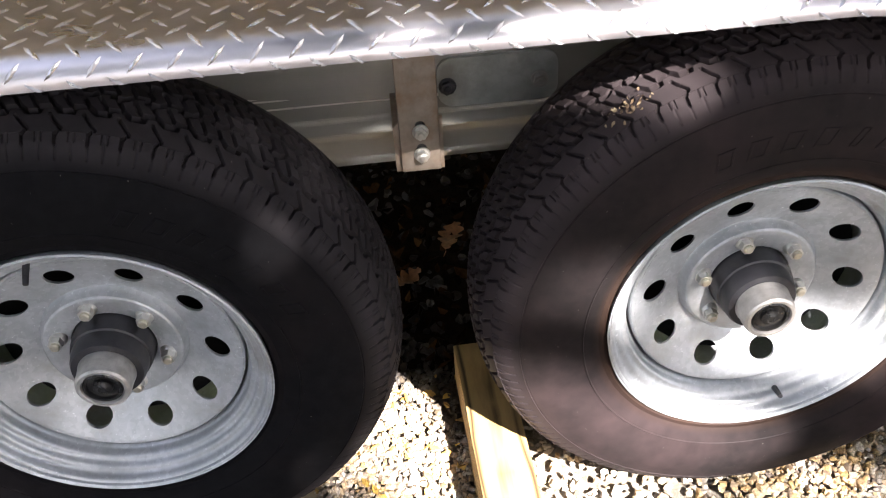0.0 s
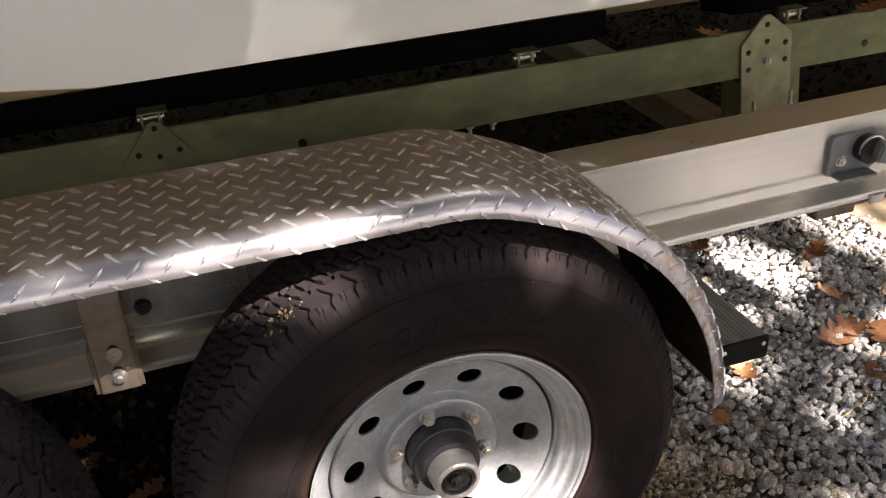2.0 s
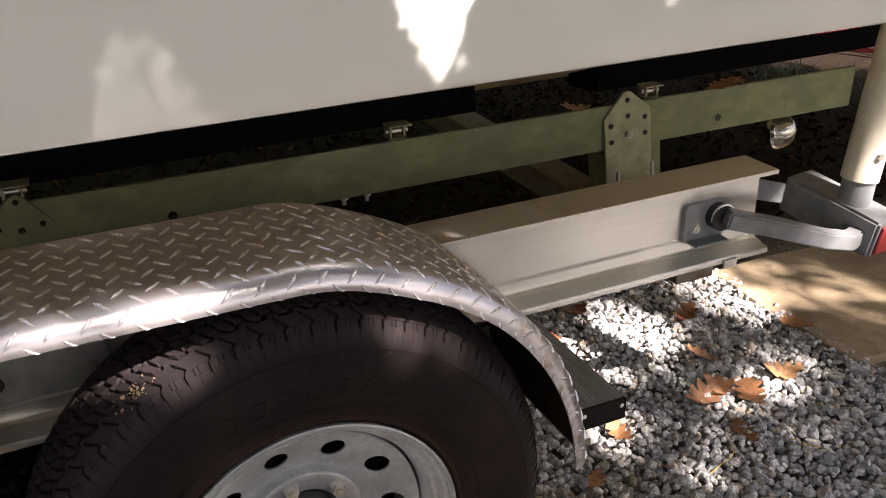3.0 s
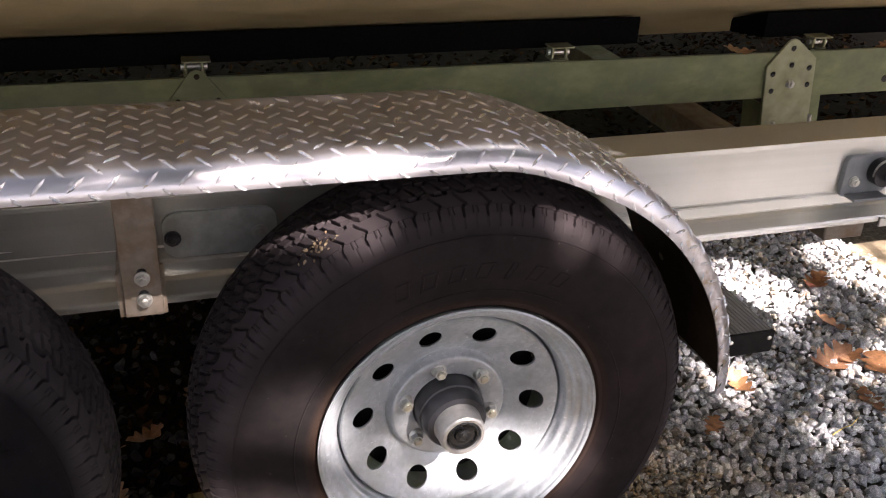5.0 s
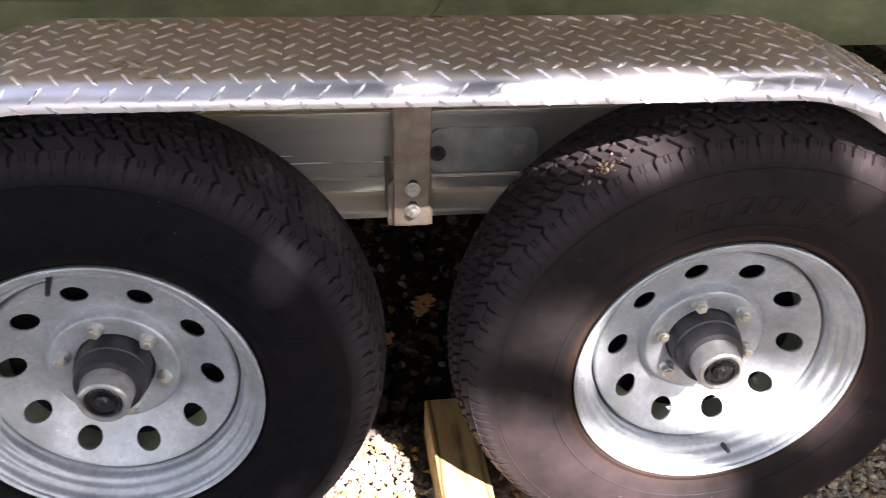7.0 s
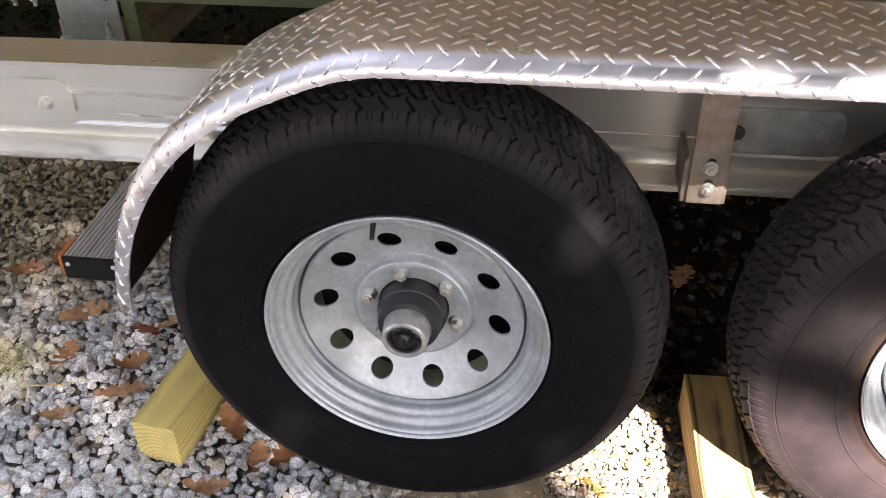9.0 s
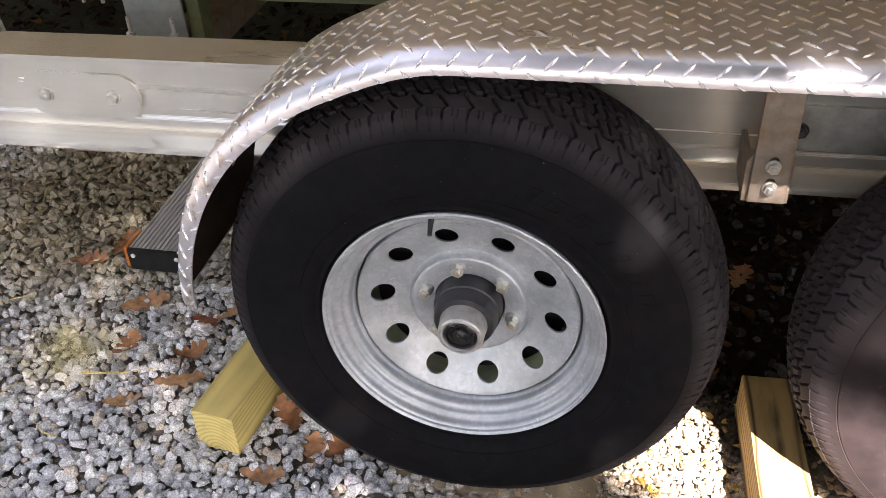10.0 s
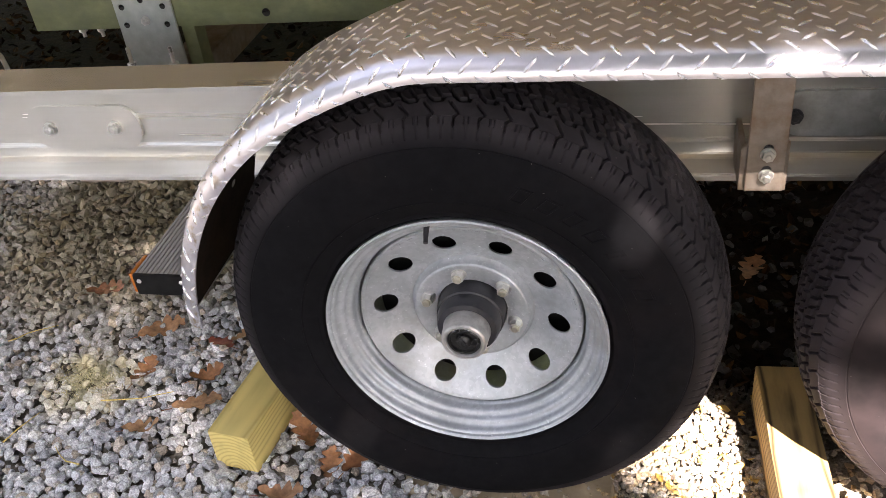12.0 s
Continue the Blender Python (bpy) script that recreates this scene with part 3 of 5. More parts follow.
soften(part("ledge_clip", bm, BOLT, trailer, "small bright zinc clip"))


def side_plate(x0, x1, z0, z1, radius, bolts, name="reinforcing_plate"):
    bm = prism(bmesh.new(), rounded(x0, x1, z0, z1, radius), YW - 0.0005, YW - 0.008, 0.0015)
    ob = soften(part(name, bm, PLATE, trailer, "blue-grey zinc plate"))
    for x, z in bolts:
        b = part("bolt", bolt_mesh(0.0105, 0.008, 0.013), BOLT, ob)
        b.location = (x, YW - 0.008, z)
    return ob


ob = side_plate(-0.388, -0.213, 0.536, 0.612, 0.022, ((-0.374, 0.570), (-0.240, 0.569)))
for b in ob.children:
    b.data.materials[0] = CAPMETAL if b.location.x > -0.3 else BLACK
    b["label"] = "dark bolt"
ob = side_plate(-1.718, -1.490, 0.513, 0.598, 0.036, ((-1.674, 0.554), (-1.541, 0.555)))
ob.data.materials[0] = ALUMINIUM
ob["label"] = "brushed aluminium plate"

# fender hanger bar with its two bolts
bm = box(bmesh.new(), -0.450, -0.395, 0.176, 0.183, 0.496, 0.800, 0.0012, 1)
box(bm, -0.450, -0.395, 0.100, 0.1755, 0.794, 0.800, 0.001, 1)
box(bm, -0.450, -0.395, 0.100, 0.106, 0.8005, 0.8310, 0.001, 1)
hanger = soften(part("fender_hanger", bm, STRAP, trailer, "rust-stained flat steel bar"))
bm = prism(bmesh.new(), [(-0.458, 0.493), (-0.390, 0.493), (-0.390, 0.575), (-0.448, 0.575), (-0.458, 0.563)], 0.1835, 0.190, 0.001)
box(bm, -0.458, -0.450, 0.190, 0.284, 0.494, 0.563, 0.001, 1)
soften(part("hanger_foot", bm, STRAP, trailer, "rust-stained steel angle"))
for z in (0.564, 0.528):
    bm = prism(bmesh.new(), rounded(-0.428, -0.414, z - 0.017, z + 0.012, 0.0065), 0.1755, 0.1768)
    slot = part("slot", bm, PLUG, hanger, "dark bolt slot")
    b = part("bolt", bolt_mesh(0.0090, 0.008, 0.0112), BOLT, hanger)
    b.location = (-0.421, 0.1755, z - 0.004)


# fender: flat top, rolled outer edge, quarter-round ends
FR, FTOP, FYB, FYF, ROLL = 0.437, 0.835, 0.140, -0.085, 0.031
FLAT = WHEELS[0] - WHEELS[1]
ARC = radians(88)
LEN = FLAT + 2 * FR * ARC
WID = (FYB - FYF - ROLL) + ROLL * math.pi / 2 + 0.001


def rise_at(swing):
    """The top stands a little proud of the round ends and runs down into them."""
    f = max(0.0, 1.0 - swing / radians(24))
    return (FTOP - AXLE - FR) * f * f * (3 - 2 * f)


def fender_at(s, w):
    """Point and outward normal of the fender: s along it from the rear end, w from the inner edge across the top to the lip."""
    flat = FYB - FYF - ROLL
    if w <= flat:
        y, d, ny, nz = FYB - w, 0.0, 0.0, 1.0
    else:
        a = min((w - flat) / ROLL, math.pi / 2)
        extra = max(0.0, w - flat - ROLL * math.pi / 2)
        y, d = FYF + ROLL - ROLL * math.sin(a), ROLL - ROLL * math.cos(a) + extra
        ny, nz = -math.sin(a), math.cos(a)
    t = s - FR * ARC
    if t < 0:
        cx, a = WHEELS[1], math.pi / 2 - t / FR
    elif t > FLAT:
        cx, a = WHEELS[0], math.pi / 2 - (t - FLAT) / FR
    else:
        return Vector((WHEELS[1] + t, y, FTOP - d)), Vector((0, ny, nz))
    r = FR - d + rise_at(abs(a - math.pi / 2))
    n = Vector((math.cos(a) * nz, ny, math.sin(a) * nz))
    return Vector((cx + r * math.cos(a), y, AXLE + r * math.sin(a))), n


def dent(s, w):
    return noise.noise(Vector((s * 3, w * 7, 0.5))) * 0.0011


ss = np.concatenate([np.linspace(0, FR * ARC, 40), np.linspace(FR * ARC, FR * ARC + FLAT, 26)[1:], np.linspace(FR * ARC + FLAT, LEN, 40)[1:]])
ws = np.concatenate([np.linspace(0, FYB - FYF - ROLL, 8), np.linspace(FYB - FYF - ROLL, WID, 12)[1:]])
vs, fs = [], []
n, m = len(ss), len(ws)
for layer in (0.0, -0.0035):
    for s in ss:
        for w in ws:
            p, nn = fender_at(s, w)
            vs.append(p + nn * (layer + dent(s, w)))
for i in range(n - 1):
    for j in range(m - 1):
        a, b, c, d = i * m + j, (i + 1) * m + j, (i + 1) * m + j + 1, i * m + j + 1
        fs.append((a, b, c, d))
        fs.append((n * m + d, n * m + c, n * m + b, n * m + a))
rim_loop = [i * m for i in range(n)] + [(n - 1) * m + j for j in range(1, m)] + [i * m + m - 1 for i in range(n - 2, -1, -1)] + [j for j in range(m - 2, 0, -1)]
for k, a in enumerate(rim_loop):
    b = rim_loop[(k + 1) % len(rim_loop)]
    fs.append((a, b, b + n * m, a + n * m))
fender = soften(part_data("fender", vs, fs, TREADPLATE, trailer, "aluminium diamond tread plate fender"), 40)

# the ends run on inwards to the beam, with a dark brown inner sheet
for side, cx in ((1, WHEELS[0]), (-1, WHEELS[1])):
    for name, y0, y1, r_of, thick, mat, label in (("fender_end", FYB + 0.001, 0.232, FR - 0.0005, 0.003, TREADPLATE, "aluminium end sheet"), ("mud_lining", -0.062, 0.230, FR - 0.0052, 0.0014, DARKBROWN, "dark brown inner face")):
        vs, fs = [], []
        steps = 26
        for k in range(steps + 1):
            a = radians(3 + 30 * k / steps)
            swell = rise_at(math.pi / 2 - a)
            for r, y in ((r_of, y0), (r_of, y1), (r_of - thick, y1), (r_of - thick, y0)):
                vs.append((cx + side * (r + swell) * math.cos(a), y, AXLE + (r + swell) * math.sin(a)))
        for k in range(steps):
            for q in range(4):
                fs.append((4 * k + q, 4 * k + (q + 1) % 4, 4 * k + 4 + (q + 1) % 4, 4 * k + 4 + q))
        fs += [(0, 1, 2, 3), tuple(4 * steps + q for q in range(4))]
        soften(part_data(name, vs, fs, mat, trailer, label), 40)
    a = radians(20)
    b = part("bolt", bolt_mesh(0.005, 0.003, 0.007), BOLT, trailer, "small bright bolt")
    b.matrix_world = Matrix.Translation((cx + side * (FR - 0.0072) * math.cos(a), 0.125, AXLE + (FR - 0.0072) * math.sin(a))) @ Matrix.Rotation(side * radians(90), 4, "Z") @ Matrix.Rotation(radians(-20), 4, "X")

# raised lozenges of the tread plate
PITCH, LL, LW, LH = 0.038, 0.0150, 0.0026, 0.0024
vs, fs = [], []
rows = int(WID / PITCH) + 2
for i in range(int(LEN / PITCH) + 1):
    for j in range(rows):
        for k, (du, dv, sg) in enumerate(((0.0, 0.0, 1), (0.5, 0.5, -1))):
            s0, w0 = (i + du + 0.3) * PITCH, WID - 0.019 - (j + dv - 0.5) * PITCH
            jit = rng.uniform(-0.08, 0.08)
            ca, sa = math.cos(radians(47) * sg + jit), math.sin(radians(47) * sg + jit)
            shape = [(-LL, 0, 0), (-LL * 0.45, -LW, 0), (LL * 0.45, -LW, 0), (LL, 0, 0), (LL * 0.45, LW, 0), (-LL * 0.45, LW, 0), (-LL * 0.55, 0, LH), (-LL * 0.3, -LW * 0.4, LH), (LL * 0.3, -LW * 0.4, LH), (LL * 0.55, 0, LH), (LL * 0.3, LW * 0.4, LH), (-LL * 0.3, LW * 0.4, LH)]
            pts = [(s0 + x * ca - y * sa, w0 + x * sa + y * ca, z) for x, y, z in shape]
            if min(p[0] for p in pts) < 0.001 or max(p[0] for p in pts) > LEN - 0.001 or min(p[1] for p in pts) < -0.012 or max(p[1] for p in pts) > WID + 0.013:
                continue
            o = len(vs)
            for s, w, h in pts:
                w = min(max(w, 0.0), WID)
                p, nn = fender_at(s, w)
                vs.append(p + nn * (h - 0.0005 + dent(s, w)))
            for q in range(6):
                r = (q + 1) % 6
                fs.append((o + q, o + r, o + 6 + r, o + 6 + q))
            fs.append(tuple(o + 6 + q for q in range(6)))
tread = part_data("tread_pattern", vs, fs, WORN, fender, "raised diamond pattern")
soften(tread, 50)
tagged(tread, kind="stuff")


# wheels
SIDE = [(0.2085, -0.050), (0.2105, -0.0585), (0.216, -0.0650), (0.222, -0.0645), (0.226, -0.0672), (0.240, -0.0735), (0.2432, -0.0743), (0.2440, -0.0755), (0.2452, -0.0758), (0.2460, -0.0750), (0.262, -0.0785), (0.285, -0.0797), (0.305, -0.0772), (0.3235, -0.0722), (0.3240, -0.0711), (0.3250, -0.0709), (0.3258, -0.0714), (0.334, -0.0670), (0.343, -0.0617), (0.351, -0.0555), (0.357, -0.0490)]


def tyre_mesh():
    """Trailer tyre: zigzag grooves round the tread, kinked sipes over the shoulder, short double slots between them, a ring of dimples."""
    CY, R, HW = 0.030, 0.379, 0.079
    vv = np.concatenate([np.linspace(-1, 0.45, 96), np.linspace(0.45, 1, 24)[1:]])
    tread = [(R - 0.021 * abs(v) ** 2.3, CY + v * HW) for v in vv]
    shoulder = []
    for (ra, ya), (rb, yb) in zip(SIDE[16:], SIDE[17:] + [tread[0]]):
        shoulder += [(ra + (rb - ra) * q / 6, ya + (yb - ya) * q / 6) for q in range(6)]
    inner = [(r, 2 * CY - y) for r, y in SIDE[::-1]]
    prof = np.array(SIDE[:16] + shoulder + tread + inner)
    r0, y0 = prof[:, 0], prof[:, 1]
    arc = np.concatenate([[0], np.cumsum(np.hypot(np.diff(r0), np.diff(y0)))])
    edge = 16 + len(shoulder)
    arc -= arc[edge]
    last = edge + len(tread) - 1
    P, PER = 68, 30
    NA = P * PER
    tr, ty = np.gradient(r0), np.gradient(y0)
    ln = np.hypot(tr, ty)
    nr_, ny_ = ty / ln, -tr / ln
    ang = np.arange(NA) * 2 * math.pi / NA
    pitch = 2 * math.pi * 0.360 / P
    along = (np.arange(PER) / PER - 0.5) * pitch
    A, S = np.meshgrid(along, arc, indexing="ij")

    def line(points, half, deep, soft=0.0009):
        out = np.zeros_like(A)
        for (a0, s0), (a1, s1) in zip(points, points[1:]):
            for k in (-1, 0, 1):
                da, ds = a1 - a0, s1 - s0
                t = np.clip(((A - a0 - k * pitch) * da + (S - s0) * ds) / (da * da + ds * ds), 0, 1)
                d = np.hypot(A - a0 - k * pitch - t * da, S - s0 - t * ds)
                out = np.maximum(out, np.clip((half + soft - d) / soft, 0, 1) * deep)
        return out

    q = pitch
    depth = line([(0.20 * q, 0.021), (0.13 * q, 0.0165), (-0.17 * q, 0.004), (0.0, -0.003), (0.0, -0.0135)], 0.0010, 0.0055)
    for a in (0.0, 0.5):
        depth = np.maximum(depth, line([(a * q, -0.0105), (a * q, -0.0255)], 0.0006, 0.0011, 0.0012))
    for side in (-0.09, 0.09):
        depth = np.maximum(depth, line([((0.5 + side) * q, -0.001), ((0.5 + side) * q, -0.010)], 0.0003, 0.0020))
    for a in (0.0, 0.5):
        depth = np.maximum(depth, line([(a * q, -0.0285), (a * q, -0.0280)], 0.0006, 0.0016))
    for s0, amp in ((0.028, 0.0036), (0.053, -0.0032), (0.079, 0.0030), (0.105, -0.0032), (0.131, 0.0036)):
        depth = np.maximum(depth, line([(-0.5 * q, s0 - amp), (-0.1 * q, s0 - amp), (0.1 * q, s0 + amp), (0.5 * q, s0 + amp), (0.5 * q, s0 - amp)], 0.0019, 0.0080, 0.0011))
    for a0, s0, s1 in ((-0.25, 0.032, 0.048), (0.25, 0.033, 0.049), (0.0, 0.057, 0.073), (0.5, 0.058, 0.074), (-0.25, 0.083, 0.099), (0.25, 0.084, 0.100), (0.0, 0.110, 0.126), (0.5, 0.110, 0.126)):
        depth = np.maximum(depth, line([((a0 - 0.12) * q, s0), ((a0 + 0.12) * q, s1)], 0.0014, 0.0060))
    depth = np.tile(depth, (P, 1))
    rr = r0[None, :] - nr_[None, :] * depth
    yy = y0[None, :] - ny_[None, :] * depth
    vs = np.stack([rr * np.cos(ang)[:, None], yy, rr * np.sin(ang)[:, None]], -1).reshape(-1, 3)
    M = len(r0)
    i, j = np.meshgrid(np.arange(NA), np.arange(M - 1), indexing="ij")
    a, b = i * M + j, ((i + 1) % NA) * M + j
    fs = np.stack([a, b, b + 1, a + 1], -1).reshape(-1, 4)
    return vs, fs


def grid_mesh(name, vs, fs, mat, angle):
    """A quad mesh straight from arrays, smooth but for its sharp edges."""
    me = bpy.data.meshes.new(name)
    me.vertices.add(len(vs))
    me.vertices.foreach_set("co", np.asarray(vs, dtype=np.float32).ravel())
    me.loops.add(len(fs) * 4)
    me.loops.foreach_set("vertex_index", np.asarray(fs, dtype=np.int32).ravel())
    me.polygons.add(len(fs))
    me.polygons.foreach_set("loop_start", np.arange(0, len(fs) * 4, 4, dtype=np.int32))
    me.polygons.foreach_set("use_smooth", np.ones(len(fs), dtype=bool))
    me.update(calc_edges=True)
    me.validate()
    me.set_sharp_from_angle(angle=radians(angle))
    me.materials.append(mat)
    return me


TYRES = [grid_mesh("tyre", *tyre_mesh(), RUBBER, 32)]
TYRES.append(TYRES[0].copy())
TYRES[1].materials[0] = DUSTY_SUNLIT


def holed_cone(bm, r_in, r_out, y_of, holes, hole_r, ring_r, phase, thick=0.004):
    """A dished ring plate with round holes through it, built sector by sector."""
    n, steps = 32, 5
    half = math.pi / holes
    for q in range(holes):
        mid_a = radians(phase) + 2 * half * q
        rings = []
        for s_ in range(steps + 1):
            f = (s_ / steps) ** 1.4
            ring = []
            for k in range(n):
                a = 2 * math.pi * k / n
                c, d = math.cos(a), math.sin(a)
                hx, hz = ring_r + hole_r * c, hole_r * d
                p0 = (math.atan2(hz, hx), math.hypot(hx, hz))
                m = max(abs(c), abs(d))
                p1 = (half * d / m, ring_r + ((r_out - ring_r) if c > 0 else (ring_r - r_in)) * c / m)
                th, r = p0[0] + (p1[0] - p0[0]) * f, p0[1] + (p1[1] - p0[1]) * f
                ring.append((mid_a + th, r))
            rings.append(ring)
        vs = [[bm.verts.new((r * math.cos(a), y_of(r) + thick, r * math.sin(a))) for a, r in rings[0]]]
        vs += [[bm.verts.new((r * math.cos(a), y_of(r), r * math.sin(a))) for a, r in ring] for ring in rings]
        for a, b in zip(vs, vs[1:]):
            for k in range(n):
                bm.faces.new((a[k], a[(k + 1) % n], b[(k + 1) % n], b[k]))
    bmesh.ops.remove_doubles(bm, verts=bm.verts[:], dist=1e-5)


def dish(r):
    """The face of the disc: deeper towards the middle."""
    return -0.004 - (r - 0.133) * 0.50


def wheel_at(x, turn, letters_at, tyre_data, rubber, tyre_label):
    """One wheel: rim with ten holes, hub, six nuts, valve stem and tyre, the parts below the rim."""
    bm = bmesh.new()
    barrel = [(0.2070, -0.0535), (0.2092, -0.0575), (0.2098, -0.0615), (0.2090, -0.0645), (0.2070, -0.0658), (0.2050, -0.0645)]
    stairs = ((0.2040, -0.0610), (0.1940, -0.0465), (0.1810, -0.0350), (0.1738, -0.0190))
    for (r0, y0), (r1, y1) in zip(stairs, stairs[1:]):
        for q in range(10):
            f = q / 10
            barrel.append((r0 + (r1 - r0) * (f + 0.09 * math.sin(2 * math.pi * f)), y0 + (y1 - y0) * (f - 0.10 * math.sin(2 * math.pi * f))))
    barrel += [(0.1735, -0.0150), (0.1730, 0.010), (0.184, 0.03), (0.186, 0.10), (0.1998, 0.12), (0.2027, 0.128)]
    turned(bm, barrel, 112, close=False)
    turned(bm, [(r + 0.0035, y) for r, y in barrel[4:]][::-1], 112, close=False)
    # disc: rolled outer edge, dished ring with holes, raised middle
    turned(bm, [(0.1712, 0.012), (0.1708, -0.012), (0.1695, -0.0185), (0.1670, -0.0205), (0.163, dish(0.163))], 112, close=False)
    holed_cone(bm, 0.100, 0.163, dish, 10, 0.0174, 0.133, turn - 2.5)
    turned(bm, [(0.100, dish(0.100)), (0.0950, 0.0155), (0.0925, 0.0135), (0.0905, 0.0080), (0.0885, 0.0020), (0.0860, 0.0002), (0.0820, 0.0002), (0.0760, 0.0020), (0.060, 0.0065), (0.0545, 0.0080), (0.053, 0.018)], 96, close=False)
    rim = soften(part("wheel", bm, ZINC, trailer, "galvanised steel wheel with ten round holes"), 32)
    rim.location = (x, 0, AXLE)
    # raised block shapes where the side wall carries its mark
    for k in range(7):
        a0 = radians(letters_at - (k - 3) * 7.8)
        wide = (0.0105, 0.0115, 0.010, 0.010, 0.0045, 0.0095, 0.010)[k]
        mv = []
        for reach, lift_ in ((1.0, 0.0), (0.93, -0.0012), (0.72, -0.0012), (0.64, 0.0)):
            for sr, sa in ((-1, -1), (-1, 1), (1, 1), (1, -1)):
                dr = sr * (0.0125 - (1 - reach) * wide)
                r = 0.276 + dr
                a = a0 + sa * wide * reach / 0.276 - dr * 1.3
                mv.append((r * math.cos(a), np.interp(r, [q[0] for q in SIDE], [q[1] for q in SIDE]) + 0.0001 + lift_, r * math.sin(a)))
        part_data("raised_mark", mv, [(4 * b + q, 4 * b + (q + 1) % 4, 4 * b + 4 + (q + 1) % 4, 4 * b + 4 + q) for b in range(3) for q in range(4)], rubber, rim)
    tyre = new("tyre", tyre_data)
    tyre.parent = rim
    tyre["label"] = tyre_label
    bm = turned(bmesh.new(), [(0.0525, 0.016), (0.0525, -0.008), (0.0510, -0.0165), (0.0485, -0.0180), (0.0488, -0.023), (0.0470, -0.036), (0.0445, -0.041), (0.036, -0.042), (0.030, -0.038)], 48)
    soften(part("hub", bm, BLACK, rim, "black painted hub"))
    bm = turned(bmesh.new(), [(0.0352, -0.0405), (0.0362, -0.043), (0.0352, -0.047), (0.0345, -0.066), (0.0332, -0.0712), (0.0305, -0.0735), (0.0268, -0.0735), (0.0252, -0.0705), (0.0250, -0.058)], 48)
    soften(part("hub_cap", bm, CAPMETAL, rim, "dull steel grease cap"))
    bm = turned(bmesh.new(), [(0.0249, -0.060), (0.0247, -0.0705), (0.0225, -0.072), (0.0205, -0.0715), (0.0195, -0.0675), (0.0125, -0.0665), (0.0115, -0.0705), (0.0065, -0.0715), (0.0045, -0.0735), (0.001, -0.0738)], 32)
    soften(part("cap_plug", bm, PLUG, rim, "black rubber grease plug"))
    for k in range(6):
        a = radians(turn + 45 + 60 * k)
        bm = bmesh.new()
        turned(bm, [(0.0126, 0.0), (0.0120, -0.004), (0.0095, -0.007)], 20)
        prism(bm, [(0.0096 * math.cos(radians(60 * q + 10 * k)), 0.0096 * math.sin(radians(60 * q + 10 * k))) for q in range(6)], -0.004, -0.0165, 0.0014)
        ob = soften(part("lug_nut", bm, BOLT, rim, "bright zinc lug nut"))
        tip = soften(part("stud_tip", turned(bmesh.new(), [(0.0064, -0.012), (0.0064, -0.0195), (0.0050, -0.0212)], 12), NUT, rim, "dull stud end"))
        tip.location = (0.06985 * math.cos(a), 0.0065, 0.06985 * math.sin(a))
        ob.location = (0.06985 * math.cos(a), 0.0065, 0.06985 * math.sin(a))
    a = radians(turn - 74)
    bm = bar(bmesh.new(), (0, 0, 0), (-0.010 * math.cos(a), -0.024, -0.010 * math.sin(a)), 0.0046, 0.0038)
    bar(bm, (-0.010 * math.cos(a), -0.024, -0.010 * math.sin(a)), (-0.015 * math.cos(a), -0.034, -0.015 * math.sin(a)), 0.0036, 0.0034)
    ob = soften(part("valve_stem", bm, BLACK, rim, "short black valve stem"))
    ob.location = (0.189 * math.cos(a), -0.028, 0.189 * math.sin(a))
    # drum behind the disc
    bm = turned(bmesh.new(), [(0.150, 0.030), (0.150, 0.095), (0.05, 0.10)], 40)
    turned(bm, [(0.03, 0.06), (0.03, 0.30)], 16)
    soften(part("brake_drum", bm, STEPCAP, rim, "dark brake drum"))
    return rim


wheel_at(WHEELS[0], 0.0, 88.0, TYRES[1], DUSTY_SUNLIT, "black ribbed radial tyre, brown dust and sunlit tone painted on")
wheel_at(WHEELS[1], 177.0, 46.0, TYRES[0], RUBBER, "black ribbed radial tyre")


# boarding steps under the beam
def step(x0, x1, yf, zt):
    n = 12
    w = (x1 - x0) / n
    sec = []
    for k in range(n):
        sec += [(x0 + w * k + 0.0004, zt), (x0 + w * (k + 0.62), zt), (x0 + w * (k + 0.66), zt - 0.0016), (x0 + w * (k + 0.96), zt - 0.0016)]
    sec += [(x1, zt - 0.0005), (x1, zt - 0.036), (x0, zt - 0.036)]
    ob = part("step", prism(bmesh.new(), sec, yf + 0.004, 0.56), STEPTOP, trailer, "grooved grey composite step board")
    bm = prism(bmesh.new(), rounded(x0 - 0.0015, x1 + 0.0015, zt - 0.038, zt + 0.0012, 0.003, 2), yf, yf + 0.0045, 0.001)
    soften(part("end_cap", bm, STEPCAP, ob, "black plastic end cap"))
    for q in (x0 + 0.008, x1 - 0.008):
        b = part("screw", turned(bmesh.new(), [(0.0038, 0), (0.0036, -0.0015), (0.002, -0.0022)], 12), BOLT, ob)
        b.location = (q, yf, zt - 0.011)
    return ob


step(0.426, 0.511, -0.058, ZB + lift(0.49) - 0.003)
rear_step = step(-1.372, -1.284, -0.044, ZB + lift(-1.33) - 0.003)
bm = box(bmesh.new(), -1.3812, -1.3738, -0.040, 0.012, ZB + lift(-1.33) - 0.040, ZB + lift(-1.33) - 0.004, 0.002)
soften(part("side_reflector", bm, AMBER, rear_step, "amber plastic side reflector"))

# bunk rail behind the beam: a channel with its flanges turned inwards
RY, RZ0, RZ1 = 0.628, 0.611, 0.716
